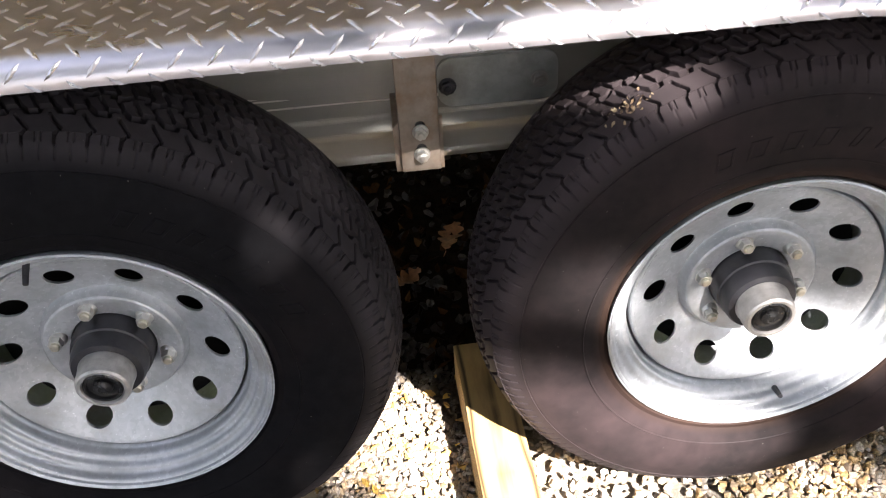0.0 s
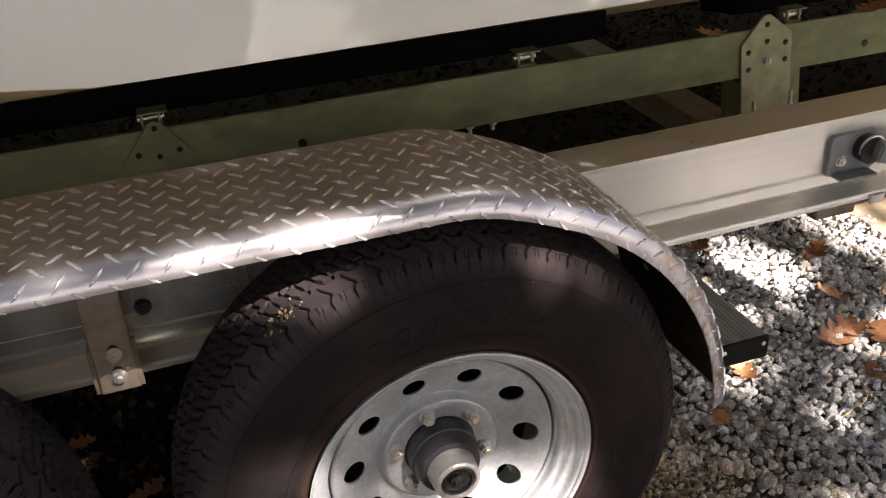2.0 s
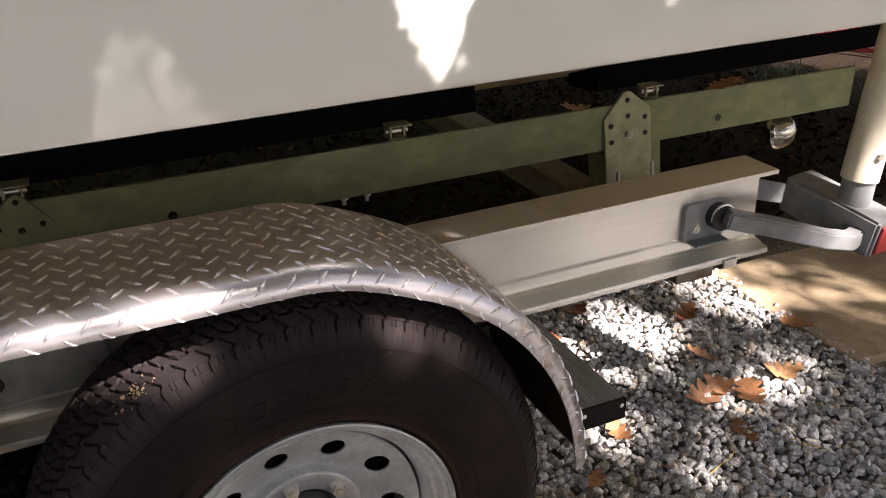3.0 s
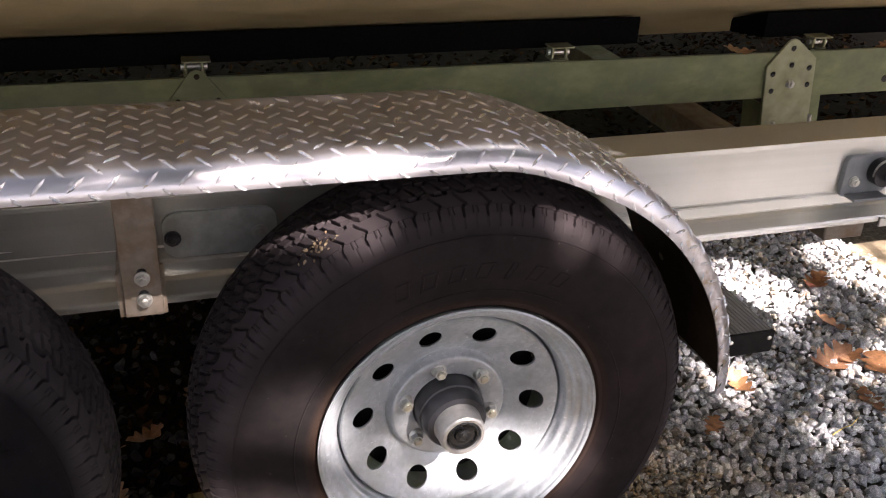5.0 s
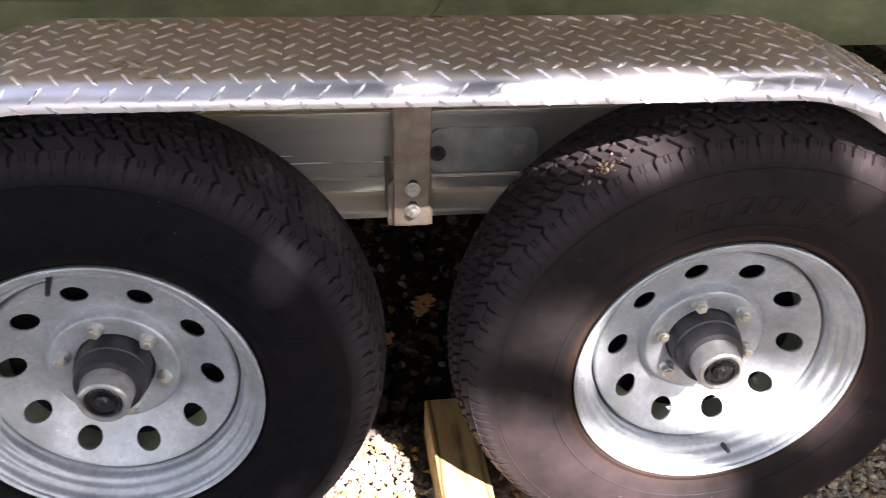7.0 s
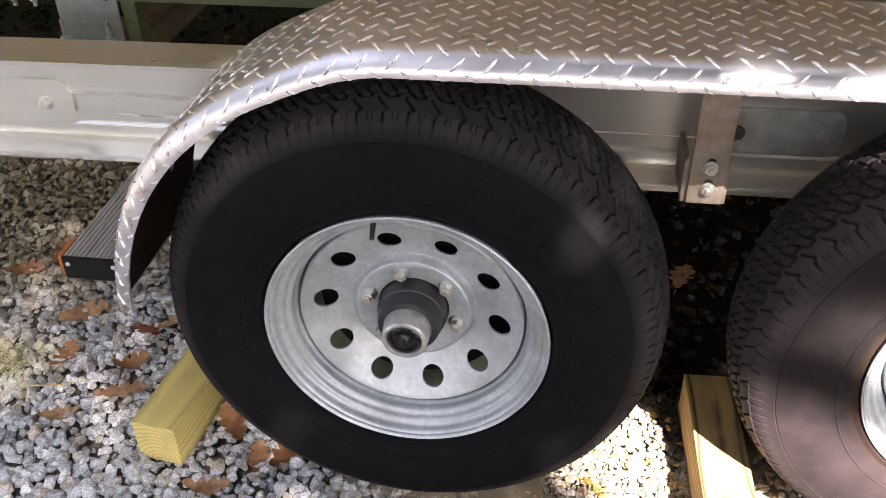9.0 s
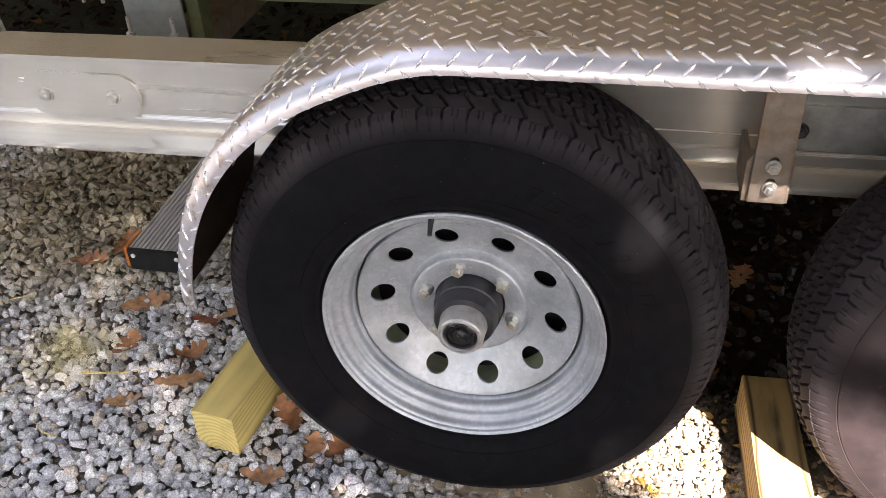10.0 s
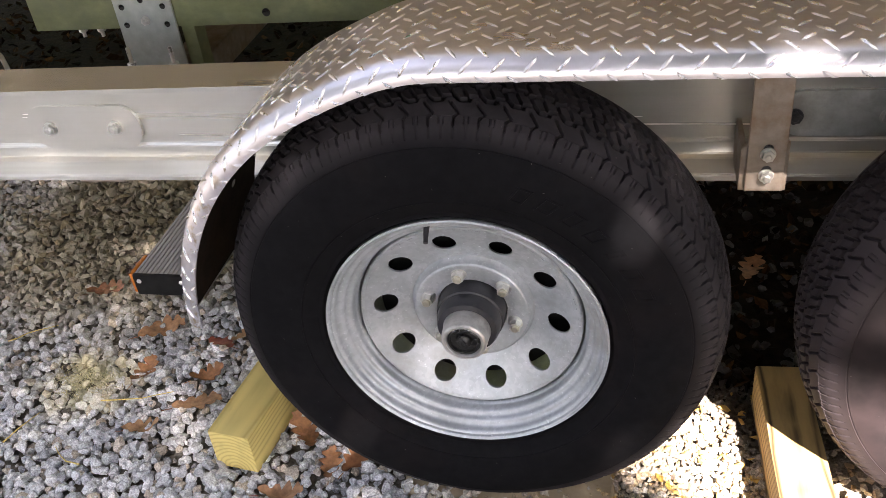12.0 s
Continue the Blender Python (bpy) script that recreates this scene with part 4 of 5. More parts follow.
sec = [(RY, RZ0), (RY + 0.045, RZ0), (RY + 0.045, RZ0 + 0.005), (RY + 0.006, RZ0 + 0.006), (RY + 0.006, RZ1 - 0.0045), (RY + 0.012, RZ1 - 0.004), (RY + 0.012, RZ1), (RY, RZ1)]
RX0, RX1 = -1.90, 1.70
bm = extruded(bmesh.new(), [(y, z + 0.4 * lift(RX0)) for y, z in sec], RX0, RX1, 0.4 * (lift(RX1) - lift(RX0)))
bmesh.ops.bevel(bm, geom=[e for e in bm.edges if abs(e.verts[0].co.x - e.verts[1].co.x) > 1], offset=0.002, segments=2, affect="EDGES")
rail = soften(part("bunk_rail", bm, RAIL, trailer, "weathered zinc channel, green of reflected trees painted in"))
for x, z in ((1.258, 0.649), (-0.047, 0.643), (-1.358, 0.632)):
    h = part("rail_hole", turned(bmesh.new(), [(0.0085, 0.0), (0.0085, -0.0012)], 20), PLUG, rail, "dark round hole")
    h.location = (x, RY - 0.0002, z)


def rail_post(metal, xc, w, zt, lean):
    """A perforated plate that carries the rail, bolted down behind the beam."""
    z0 = 0.47
    out = [(xc - w, z0), (xc + w, z0), (xc + w, zt - 0.052), (xc + 0.012, zt - 0.003), (xc + 0.006, zt), (xc - 0.006, zt), (xc - 0.012, zt - 0.003), (xc - w, zt - 0.052)]
    ob = soften(part("rail_post", prism(bmesh.new(), out, RY - 0.007, RY - 0.001, 0.001), metal, trailer, "perforated zinc support plate"))
    bm = box(bmesh.new(), xc - w, xc - w + 0.006, RY - 0.001, RY + 0.07, z0, 0.61, 0.001, 1)
    part("post_web", bm, RAIL, ob, "dull zinc web")
    part("post_flange", box(bmesh.new(), xc + w + 0.004, xc + w + 0.034, RY + 0.004, RY + 0.05, z0, 0.625, 0.001, 1), RAIL, ob, "dull zinc flange")
    for dx, z in ((-0.047, zt - 0.072), (0.047, zt - 0.072), (-0.047, zt - 0.111), (0.047, zt - 0.111), (0, zt - 0.058), (0, zt - 0.020)):
        h = part("plate_hole", turned(bmesh.new(), [(0.0062, 0.0), (0.0062, -0.001)], 16), PLUG, ob, "dark round hole")
        h.location = (xc + dx, RY - 0.0072, z)
    b = part("bolt", bolt_mesh(0.009, 0.006, 0.0095), BOLT, ob)
    b.location = (xc, RY - 0.007, zt - 0.102)
    for dx in (-w * 0.75, w * 0.75):
        bm = bar(bmesh.new(), (xc + dx, RY - 0.030, 0.44), (xc + dx, RY - 0.030, 0.575), 0.0045, 0.0045, 10)
        bar(bm, (xc + dx, RY - 0.030, 0.53), (xc + dx, RY - 0.030, 0.541), 0.010, 0.010, 6)
        soften(part("stud", bm, BOLT, ob, "zinc stud and nut"))
    ob.matrix_world = Matrix.Translation((xc, RY, zt - 0.09)) @ pose(0, 0, 0, 0, lean) @ Matrix.Translation((-xc, -RY, 0.09 - zt))
    return ob


rail_post(POSTZINC, 0.987, 0.064, 0.752, -7)
rail_post(SKYLIT_ZINC, -1.628, 0.066, 0.727, 0)


def rail_lug(x, tri):
    """A hinged roller bracket on the rail; some stand behind a small triangular plate."""
    zt = RZ1 + 0.4 * lift(x)
    bm = box(bmesh.new(), x - 0.022, x + 0.018, RY + 0.013, RY + 0.017, zt - 0.045, zt + 0.004, 0.001, 1)
    box(bm, x - 0.022, x + 0.018, RY + 0.013, RY + 0.046, zt, zt + 0.004, 0.001, 1)
    box(bm, x - 0.020, x - 0.015, RY + 0.014, RY + 0.044, zt + 0.004, zt + 0.024, 0.001, 1)
    box(bm, x + 0.010, x + 0.015, RY + 0.014, RY + 0.044, zt + 0.004, zt + 0.024, 0.001, 1)
    ob = soften(part("roller_bracket", bm, POSTZINC, rail, "olive zinc hinge bracket"))
    soften(part("hinge_pin", bar(bmesh.new(), (x - 0.026, RY + 0.026, zt + 0.014), (x + 0.022, RY + 0.026, zt + 0.014), 0.006, 0.006), BOLT, rail))
    soften(part("hinge_plate", box(bmesh.new(), x - 0.024, x + 0.028, RY + 0.010, RY + 0.048, zt + 0.0245, zt + 0.028, 0.001, 1), POSTZINC, rail))
    if tri:
        out = [(x - 0.064, zt - 0.055), (x - 0.012, zt + 0.012), (x, zt + 0.018), (x + 0.012, zt + 0.012), (x + 0.064, zt - 0.055), (x + 0.05, zt - 0.095), (x - 0.05, zt - 0.095)]
        soften(part("gusset", prism(bmesh.new(), out, RY - 0.006, RY - 0.0005, 0.001), RAIL, rail, "triangular zinc gusset"))
        for dx, dz in ((0, 0.004), (-0.036, -0.042), (0.036, -0.042), (0, -0.05)):
            h = part("gusset_hole", turned(bmesh.new(), [(0.0052, 0.0), (0.0052, -0.001)], 16), DARKBROWN, rail, "dark brown disc for a round hole")
            h.location = (x + dx, RY - 0.0062, zt + dz)


rail_lug(-0.306, True)
rail_lug(0.425, False)
rail_lug(1.065, False)
for x, y in ((-1.80, 0.645), (-1.755, 0.645), (0.30, 0.65), (0.35, 0.65)):
    zb = RZ0 + 0.4 * lift(x)
    bm = bar(bmesh.new(), (x, y, zb - 0.022), (x, y, zb + 0.001), 0.0042, 0.0042, 10)
    bar(bm, (x, y, zb - 0.010), (x, y, zb - 0.001), 0.009, 0.009, 6)
    soften(part("stud", bm, BOLT, rail, "zinc stud and nut"))

bm = bmesh.new()
bend = [(-2.12, 0.50, 0.620), (-1.945, 0.50, 0.628), (-1.922, 0.50, 0.622), (-1.908, 0.50, 0.604), (-1.904, 0.50, 0.575), (-1.904, 0.50, 0.52)]
for a, b in zip(bend, bend[1:]):
    bar(bm, a, b, 0.005, 0.005, 10)
soften(part("wire_hook", bm, BOLT, trailer, "bent bright steel rod"), 50)
dome = [(0.0, -0.030), (0.012, -0.0285), (0.022, -0.024), (0.031, -0.016), (0.037, -0.006), (0.039, 0.002), (0.041, 0.004), (0.041, 0.012), (0.030, 0.026), (0.012, 0.032)]
lamp = soften(part("round_lamp", turned(bmesh.new(), [(max(r, 0.0008), y) for r, y in dome], 32), CHROME, rail, "round bright chrome lamp shell"))
lamp.matrix_world = pose(1.515, 0.665, 0.566, -8, 0, 28) @ Matrix.Scale(1.18, 4)
part("lamp_stem", bar(bmesh.new(), (1.520, 0.672, 0.60), (1.520, 0.662, 0.635), 0.007, 0.007), BOLT, rail, "short steel stem")

# crossmembers under the boat
for x in (0.98, -1.655):
    bm = box(bmesh.new(), x - 0.05, x + 0.05, 0.336, 2.6, 0.40, 0.47, 0.003, 1)
    part("crossmember", bm, STRAP, trailer, "rust-stained box crossmember")
bm = box(bmesh.new(), -3.2, 1.068, 2.60, 2.70, 0.478, 0.66, 0.003, 1)
part("far_beam", bm, ALUMINIUM, trailer, "brushed aluminium beam of the other side")

# swing jack at the beam's end
bm = prism(bmesh.new(), rounded(0.880, 0.985, 0.534, 0.617, 0.010, 3), YW - 0.011, YW - 0.0005, 0.001)
box(bm, 0.890, 0.972, YW - 0.042, YW - 0.0115, 0.5345, 0.5405, 0.001, 1)
jack_plate = soften(part("jack_plate", bm, GREYPAINT, trailer, "grey jack mounting plate"))
b = part("bolt", bolt_mesh(0.009, 0.007, 0.011), BOLT, jack_plate)
b.location = (0.905, YW - 0.011, 0.565)
bm = bar(bmesh.new(), (0.958, YW - 0.010, 0.585), (0.958, YW - 0.034, 0.585), 0.027, 0.027, 28)
part("jack_pivot", bm, BLACK, jack_plate, "dark pivot boss")
bm = bmesh.new()
for k in range(14):
    a0, a1 = radians(200 * k / 14 - 10), radians(200 * (k + 1) / 14 - 10)
    bar(bm, (0.960 + 0.026 * math.cos(a0), YW - 0.030, 0.585 + 0.026 * math.sin(a0)), (0.960 + 0.026 * math.cos(a1), YW - 0.030, 0.585 + 0.026 * math.sin(a1)), 0.004, 0.004, 8)
soften(part("u_bolt", bm, BOLT, jack_plate, "bright zinc u-bolt"))
arm = thing("trailer_jack", "grey and cream swing-up trailer jack at the beam end", "trailer jack", (0.96, 0.24, 0.575))


def tube(points, half_w, half_h, mat, name, parent, label, bevel=0.006):
    """A square tube bent along the points."""
    bm = bmesh.new()
    rings = []
    for k, p in enumerate(points):
        a = Vector(points[max(k - 1, 0)])
        b = Vector(points[min(k + 1, len(points) - 1)])
        d = (b - a).normalized()
        s = d.cross(Vector((0, 0, 1))).normalized()
        u = s.cross(d).normalized()
        rings.append([bm.verts.new(Vector(p) + s * x * half_w + u * y * half_h) for x, y in ((-1, -1), (1, -1), (1, 1), (-1, 1))])
    for a, b in zip(rings, rings[1:]):
        for q in range(4):
            bm.faces.new((a[q], a[(q + 1) % 4], b[(q + 1) % 4], b[q]))
    bm.faces.new(rings[0])
    bm.faces.new(rings[-1])
    bmesh.ops.bevel(bm, geom=bm.edges[:], offset=bevel, segments=2, affect="EDGES")
    ob = soften(part(name, bm, mat, parent, label))
    if parent:
        ob.matrix_parent_inverse = Matrix.Translation(parent.location).inverted()
    return ob


tube([(0.955, 0.240, 0.590), (1.05, 0.205, 0.566), (1.15, 0.160, 0.537), (1.205, 0.150, 0.526), (1.250, 0.166, 0.530), (1.272, 0.205, 0.545)], 0.018, 0.018, GREYPAINT, "jack_arm", arm, "grey square steel arm", 0.004)
tube([(0.985, 0.300, 0.604), (1.05, 0.306, 0.606), (1.11, 0.318, 0.596), (1.19, 0.325, 0.570)], 0.005, 0.022, GREYPAINT, "jack_arm", arm, "grey flat steel arm", 0.002)
tube([(1.246, 0.350, 0.563), (1.262, 0.240, 0.546), (1.278, 0.125, 0.528)], 0.042, 0.042, GREYPAINT, "jack_head", arm, "grey square jack head")


lens = soften(part("reflector", box(bmesh.new(), -0.030, 0.030, -0.004, 0.004, -0.032, 0.032, 0.002, 1), RED, arm, "red reflector in the tube end"))
lens.matrix_parent_inverse = Matrix.Translation(arm.location).inverted()
lens.matrix_basis = look((1.2785, 0.1225, 0.5275), (1.262, 0.240, 0.546)) @ pose(0, 0, 0, 90, 0, 0)


def jack_part(name, a, b, r, mat, label, seg=28):
    ob = soften(part(name, bar(bmesh.new(), a, b, r, r, seg), mat, arm, label))
    ob.matrix_parent_inverse = Matrix.Translation(arm.location).inverted()


jack_part("inner_tube", (1.262, 0.205, 0.53), (1.272, 0.205, 0.68), 0.033, GREYPAINT, "grey jack inner tube")
jack_part("outer_tube", (1.268, 0.205, 0.632), (1.318, 0.205, 1.06), 0.038, CREAM, "cream painted jack tube", 36)
jack_part("bolt", (1.268, 0.170, 0.69), (1.268, 0.162, 0.69), 0.008, BOLT, "", 12)

# ---- boat ----
boat = thing("boat", "white glossy boat hull resting on the trailer rails", "boat", (0, 0, 0))
HE, HZ, DEAD = -0.030, 1.008, 0.301
BUNKS = ((-2.6, 0.625), (0.945, 2.4))
vs, fs = [], []
stations = np.concatenate([np.linspace(-3.6, -0.5, 20), np.linspace(-0.48, 0.0, 12), np.linspace(0.15, 4.2, 24)])
for x in stations:
    bow = max(0.0, (x - 1.6) / 2.6) ** 2
    y_off, tilt = bow * 0.9, 0.0105 * x
    rise = bow * 0.35 + tilt
    chine = rise + min(0.12 * max(0.0, -0.34 - x) ** 1.0, 0.09)
    sec = [(1.535, HZ - DEAD * 0.74 - 0.330 * 0.825 + rise), (0.71, HZ - DEAD * 0.74 + rise), (0.30, HZ - DEAD * 0.33 + rise), (HE + 0.10, HZ - DEAD * 0.10 + 0.4 * rise + 0.6 * chine), (HE + 0.004, HZ - 0.001 + chine), (HE, HZ + 0.003 + chine), (HE - 0.008, 1.08 + chine), (HE - 0.03, 1.25 + rise), (HE - 0.06, 1.50 + rise), (HE - 0.09, 1.75 + rise), (HE - 0.06, 1.79 + rise)]
    full = [(min(y + y_off, 1.535), z) for y, z in sec] + [(3.07 - min(y + y_off, 1.535), z) for y, z in sec[:0:-1]]
    vs += [(x, y, z) for y, z in full]
n = len(full)
side_f, bottom_f = [], []
for i in range(len(stations) - 1):
    for j in range(n):
        f = (i * n + j, i * n + (j + 1) % n, (i + 1) * n + (j + 1) % n, (i + 1) * n + j)
        (bottom_f if j in (0, 1, 2, 3, n - 1, n - 2, n - 3, n - 4) else side_f).append(f)
side_f += [tuple(range(n)), tuple(range((len(stations) - 1) * n, len(stations) * n))]
hull = soften(part_data("hull", vs, side_f, GELCOAT, boat, "glossy white gelcoat side"), 40)
part_data("hull_bottom", vs, bottom_f, BOTTOM, boat, "gelcoat bottom, tan for warm light off the ground")

# carpeted bunks between rail and hull
for x0, x1 in BUNKS:
    sec = [(y, HZ - DEAD * (y - HE) - d + 0.0105 * x0) for y, d in ((0.690, 0.062), (0.690, 0.008), (0.694, 0.004), (0.71, 0.004), (0.816, 0.009), (0.820, 0.016), (0.820, 0.04))]
    bm = extruded(bmesh.new(), sec, x0, x1, 0.0105 * (x1 - x0))
    soften(part("bunk", bm, CARPET, trailer, "black carpeted bunk board"))


# ---- timber chocks ----
def timber(x, y, turn, length, mat, label):
    """A short length of square timber lying on the gravel, near end at x, y."""
    h = 0.042
    bm = box(bmesh.new(), -h, h, 0, length, 0, 0.089, 0.0018, 2)
    bmesh.ops.subdivide_edges(bm, edges=[e for e in bm.edges if abs(e.verts[0].co.y - e.verts[1].co.y) > 0.1], cuts=5)
    for v in bm.verts:
        v.co += Vector((noise.noise(v.co * 14), 0, noise.noise(v.co * 14 + Vector((5, 0, 0))))) * 0.0016
    ob = soften(part("timber_block", bm, mat, None), 40)
    ob.matrix_world = pose(x, y, 0.009, 0, 0, turn)
    tagged(ob, label, "timber block", "wheel chocks")
    return ob


timber(-1.315, -0.030, -8.0, 0.40, PINE, "yellow treated pine block on the gravel behind the wheel")
timber(-0.336, -0.19, 2.0, 0.415, DARKPINE, "dark brown pine block wedged against the tyre")


# ---- fallen leaves ----
def oak_leaf(length, x, y, turn, seed, curl, z=0.016):
    """A lobed dry leaf, curled, with a stalk."""
    r = random.Random(seed)
    n = 25
    left, mid, right = [], [], []
    twist, bend, wave = r.uniform(-0.5, 0.5), r.uniform(-0.10, 0.10), r.uniform(0, 6)
    for k in range(n):
        t = k / (n - 1)
        w = (math.sin(math.pi * min(1, t * 0.90 + 0.06)) ** 0.8) * 0.33 * (0.75 + 0.4 * t)
        c = bend * math.sin(math.pi * t)
        zc = curl * (4 * (t - 0.5) ** 2) * 0.22 + 0.018 * math.sin(9 * t + wave)
        row = []
        for sg, ph in ((1, 0.0), (-1, 0.9)):
            u = (t * 4.2 + ph * 0.3) % 1.0
            lobe = 0.30 + 0.70 * (max(0.0, math.sin(math.pi * u ** 0.65)) ** 0.8)
            d = w * lobe * r.uniform(0.93, 1.07)
            up = curl * (d / 0.3) ** 1.6 * 0.13 + sg * twist * d * 0.5 + 0.02 * math.sin(14 * t + ph * 3 + wave)
            row.append((t + 0.25 * d, c + sg * d, zc + up))
        left.append(row[0])
        mid.append((t, c, zc))
        right.append(row[1])
    vs = [Vector(p) * length for p in left + mid + right]
    fs = []
    for k in range(n - 1):
        fs += [(k, n + k, n + k + 1, k + 1), (n + k, 2 * n + k, 2 * n + k + 1, n + k + 1)]
    o = len(vs)
    for t, w in ((0.0, 0.012), (-0.22, 0.008)):
        vs += [Vector((t, w, 0.01)) * length, Vector((t, -w, 0.01)) * length]
    fs.append((o, o + 1, o + 3, o + 2))
    lo = min(v.z for v in vs)
    vs = [v - Vector((length * 0.5, 0, lo)) for v in vs]
    back = [v - Vector((0, 0, 0.0006)) for v in vs]
    q = len(vs)
    ob = part_data("oak_leaf", vs + back, fs + [tuple(q + a for a in f[::-1]) for f in fs], OAKLEAF, None, smooth=True)
    ob.matrix_world = pose(x, y, z, r.uniform(-8, 8), r.uniform(-8, 8), turn)
    tagged(ob, "curled dry brown oak leaf lying on the gravel", "leaf", "fallen oak leaves")
    return ob


LEAVES = [(0.12, -1.640, 0.330, 25), (0.09, -1.62, 0.198, 80), (0.08, -1.475, 0.201, 40), (0.11, -1.46, 0.114, 30), (0.09, -1.546, 0.042, 10),
          (0.09, -1.209, -0.088, 12), (0.09, -1.097, 0.010, 70), (0.08, -1.141, -0.011, 100), (0.10, -1.213, 0.055, 130), (0.08, -1.441, 0.33, 60),
          (0.11, -1.80, 0.532, 95), (0.08, -1.641, 0.659, 50), (0.08, -1.48, 0.293, 160), (0.10, -1.85, 0.46, 20),
          (0.13, 1.11, 0.407, 15), (0.13, 1.227, 0.351, 60), (0.10, 1.235, 0.546, 120), (0.08, 0.839, 0.368, 100), (0.07, 0.693, 0.255, 45), (0.11, 1.368, 0.402, 170),
          (0.11, 1.323, 0.735, 35), (0.09, 1.106, 0.246, 80), (0.08, 1.177, 0.40, 200), (0.09, 1.05, 0.90, 15), (0.09, 0.92, 0.80, 70),
          (0.09, -0.47, 0.50, 30), (0.08, -0.52, 0.33, 110), (0.10, -0.36, 0.62, 70), (0.08, -0.60, 0.70, 10)]
for k, (ln, x, y, a) in enumerate(LEAVES):
    oak_leaf(ln * (0.88 if x < 0 else 1.0), x, y, a, 40 + k, 0.35 + 0.40 * (k % 3))
ob = oak_leaf(0.09, 1.572, 0.562, 140, 91, 0.5, 0.02)
ob["label"] = "yellow-brown dry leaf at the slab's edge"
for ln, x, y, a, k in ((0.10, 1.265, 0.648, 15, 7), (0.07, 0.86, 0.650, 160, 8), (0.06, 1.33, 0.652, 70, 9)):
    ob = oak_leaf(ln, x, y, a, k, 0.3, RZ1 + 0.4 * lift(x) + 0.001)
    ob["label"] = "curled dry brown oak leaf lying on the bunk rail"

bm = turned(bmesh.new(), [(0.020, 0.0), (0.020, 0.004), (0.010, 0.004), (0.010, 0.0), (0.020, 0.0)], 28, close=False)
ring = soften(part("washer", bm, BOLT, None))
ring.matrix_world = pose(1.469, 0.320, 0.022, 84, 6, 20)
tagged(ring, "pale metal washer lying on the gravel", "washer")


def twig(x, y, turn, length, seed):
    r = random.Random(seed)
    bm = bmesh.new()
    p = Vector((-length / 2, 0, 0))
    for k in range(5):
        q = p + Vector((length / 5, r.uniform(-0.006, 0.006), r.uniform(-0.002, 0.002)))
        bar(bm, p, q, 0.0018 - 0.0002 * k, 0.0016 - 0.0002 * k, 6)
        p = q
    ob = part("twig", bm, PINE, None)
    ob.matrix_world = pose(x, y, 0.020, 0, 0, turn)
    tagged(ob, "thin dry straw-coloured twig on the gravel", "twig", "twigs on the gravel")


for k, (x, y, a, ln) in enumerate(((-1.60, 0.12, 12, 0.16), (-1.80, 0.02, 70, 0.09), (-1.66, -0.04, 150, 0.08), (-1.95, 0.30, 40, 0.11), (0.98, 0.18, 20, 0.10), (1.20, 0.15, 120, 0.08))):
    twig(x, y, a, ln, 60 + k)


# leaf litter under and beyond the boat, browns darkened to paint the shade
def litter(n, box4, size, mat, name, label, z0=0.004, z1=0.02):
    vs, fs = [], []
    for k in range(n):
        x, y = rng.uniform(box4[0], box4[1]), rng.uniform(box4[2], box4[3])
        s = rng.uniform(0.6, 1.3) * size
        m = Euler((rng.normal(0, 0.35), rng.normal(0, 0.35), rng.uniform(0, 6.28))).to_matrix()
        o = len(vs)
        for p in ((-1, 0, 0.1), (-0.3, -0.45, 0), (0.45, -0.38, 0.05), (1, 0, 0.12), (0.4, 0.42, 0.02), (-0.35, 0.4, 0.06)):
            vs.append(m @ (Vector(p) * s * 0.5) + Vector((x, y, rng.uniform(z0, z1))))
        fs += [(o, o + 1, o + 2, o + 3), (o, o + 3, o + 4, o + 5)]
    ob = part_data(name, vs, fs, mat, None)
    tagged(ob, label, "leaf litter", kind="stuff")


litter(2200, (-1.0, 0.5, 0.24, 1.6), 0.032, SHADED_LITTER, "leaf_litter", "brown leaf litter under the trailer, painted dark for shade")
litter(70, (-0.64, -0.32, -0.10, 0.24), 0.020, YELLOWLEAF, "leaf_fragments", "yellow leaf fragments between the wheels", 0.010, 0.018)
litter(16000, (-4.5, 3.5, 1.1, 5.5), 0.045, SHADED_LITTER, "leaf_litter", "brown fallen leaves beyond the boat, painted dark for shade")


# leaf crumbs caught on the front tyre's tread
vs, fs = [], []
for k in range(50):
    a, y, s_ = radians(rng.normal(123.3, 1.9)), rng.normal(-0.032, 0.006), rng.uniform(0.0015, 0.0045)
    m = Euler((rng.normal(0, 0.5), math.pi / 2 - a + rng.normal(0, 0.5), rng.uniform(0, 6.28))).to_matrix()
    r = 0.3800 - 0.021 * abs((y - 0.030) / 0.079) ** 2.3
    o = len(vs)
    for p in ((-1, 0, 0.1), (-0.3, -0.5, 0), (0.5, -0.4, 0.1), (1, 0, 0.2), (0.3, 0.5, 0)):
        vs.append(m @ (Vector(p) * s_) + Vector((WHEELS[0] + r * math.cos(a), y, AXLE + r * math.sin(a))))
    fs.append(tuple(o + q for q in range(5)))
ob = part_data("leaf_crumbs", vs, fs, CRUMBS, None)
tagged(ob, "pale crumbs of dry leaf on the tyre tread", "leaf crumbs", kind="stuff")


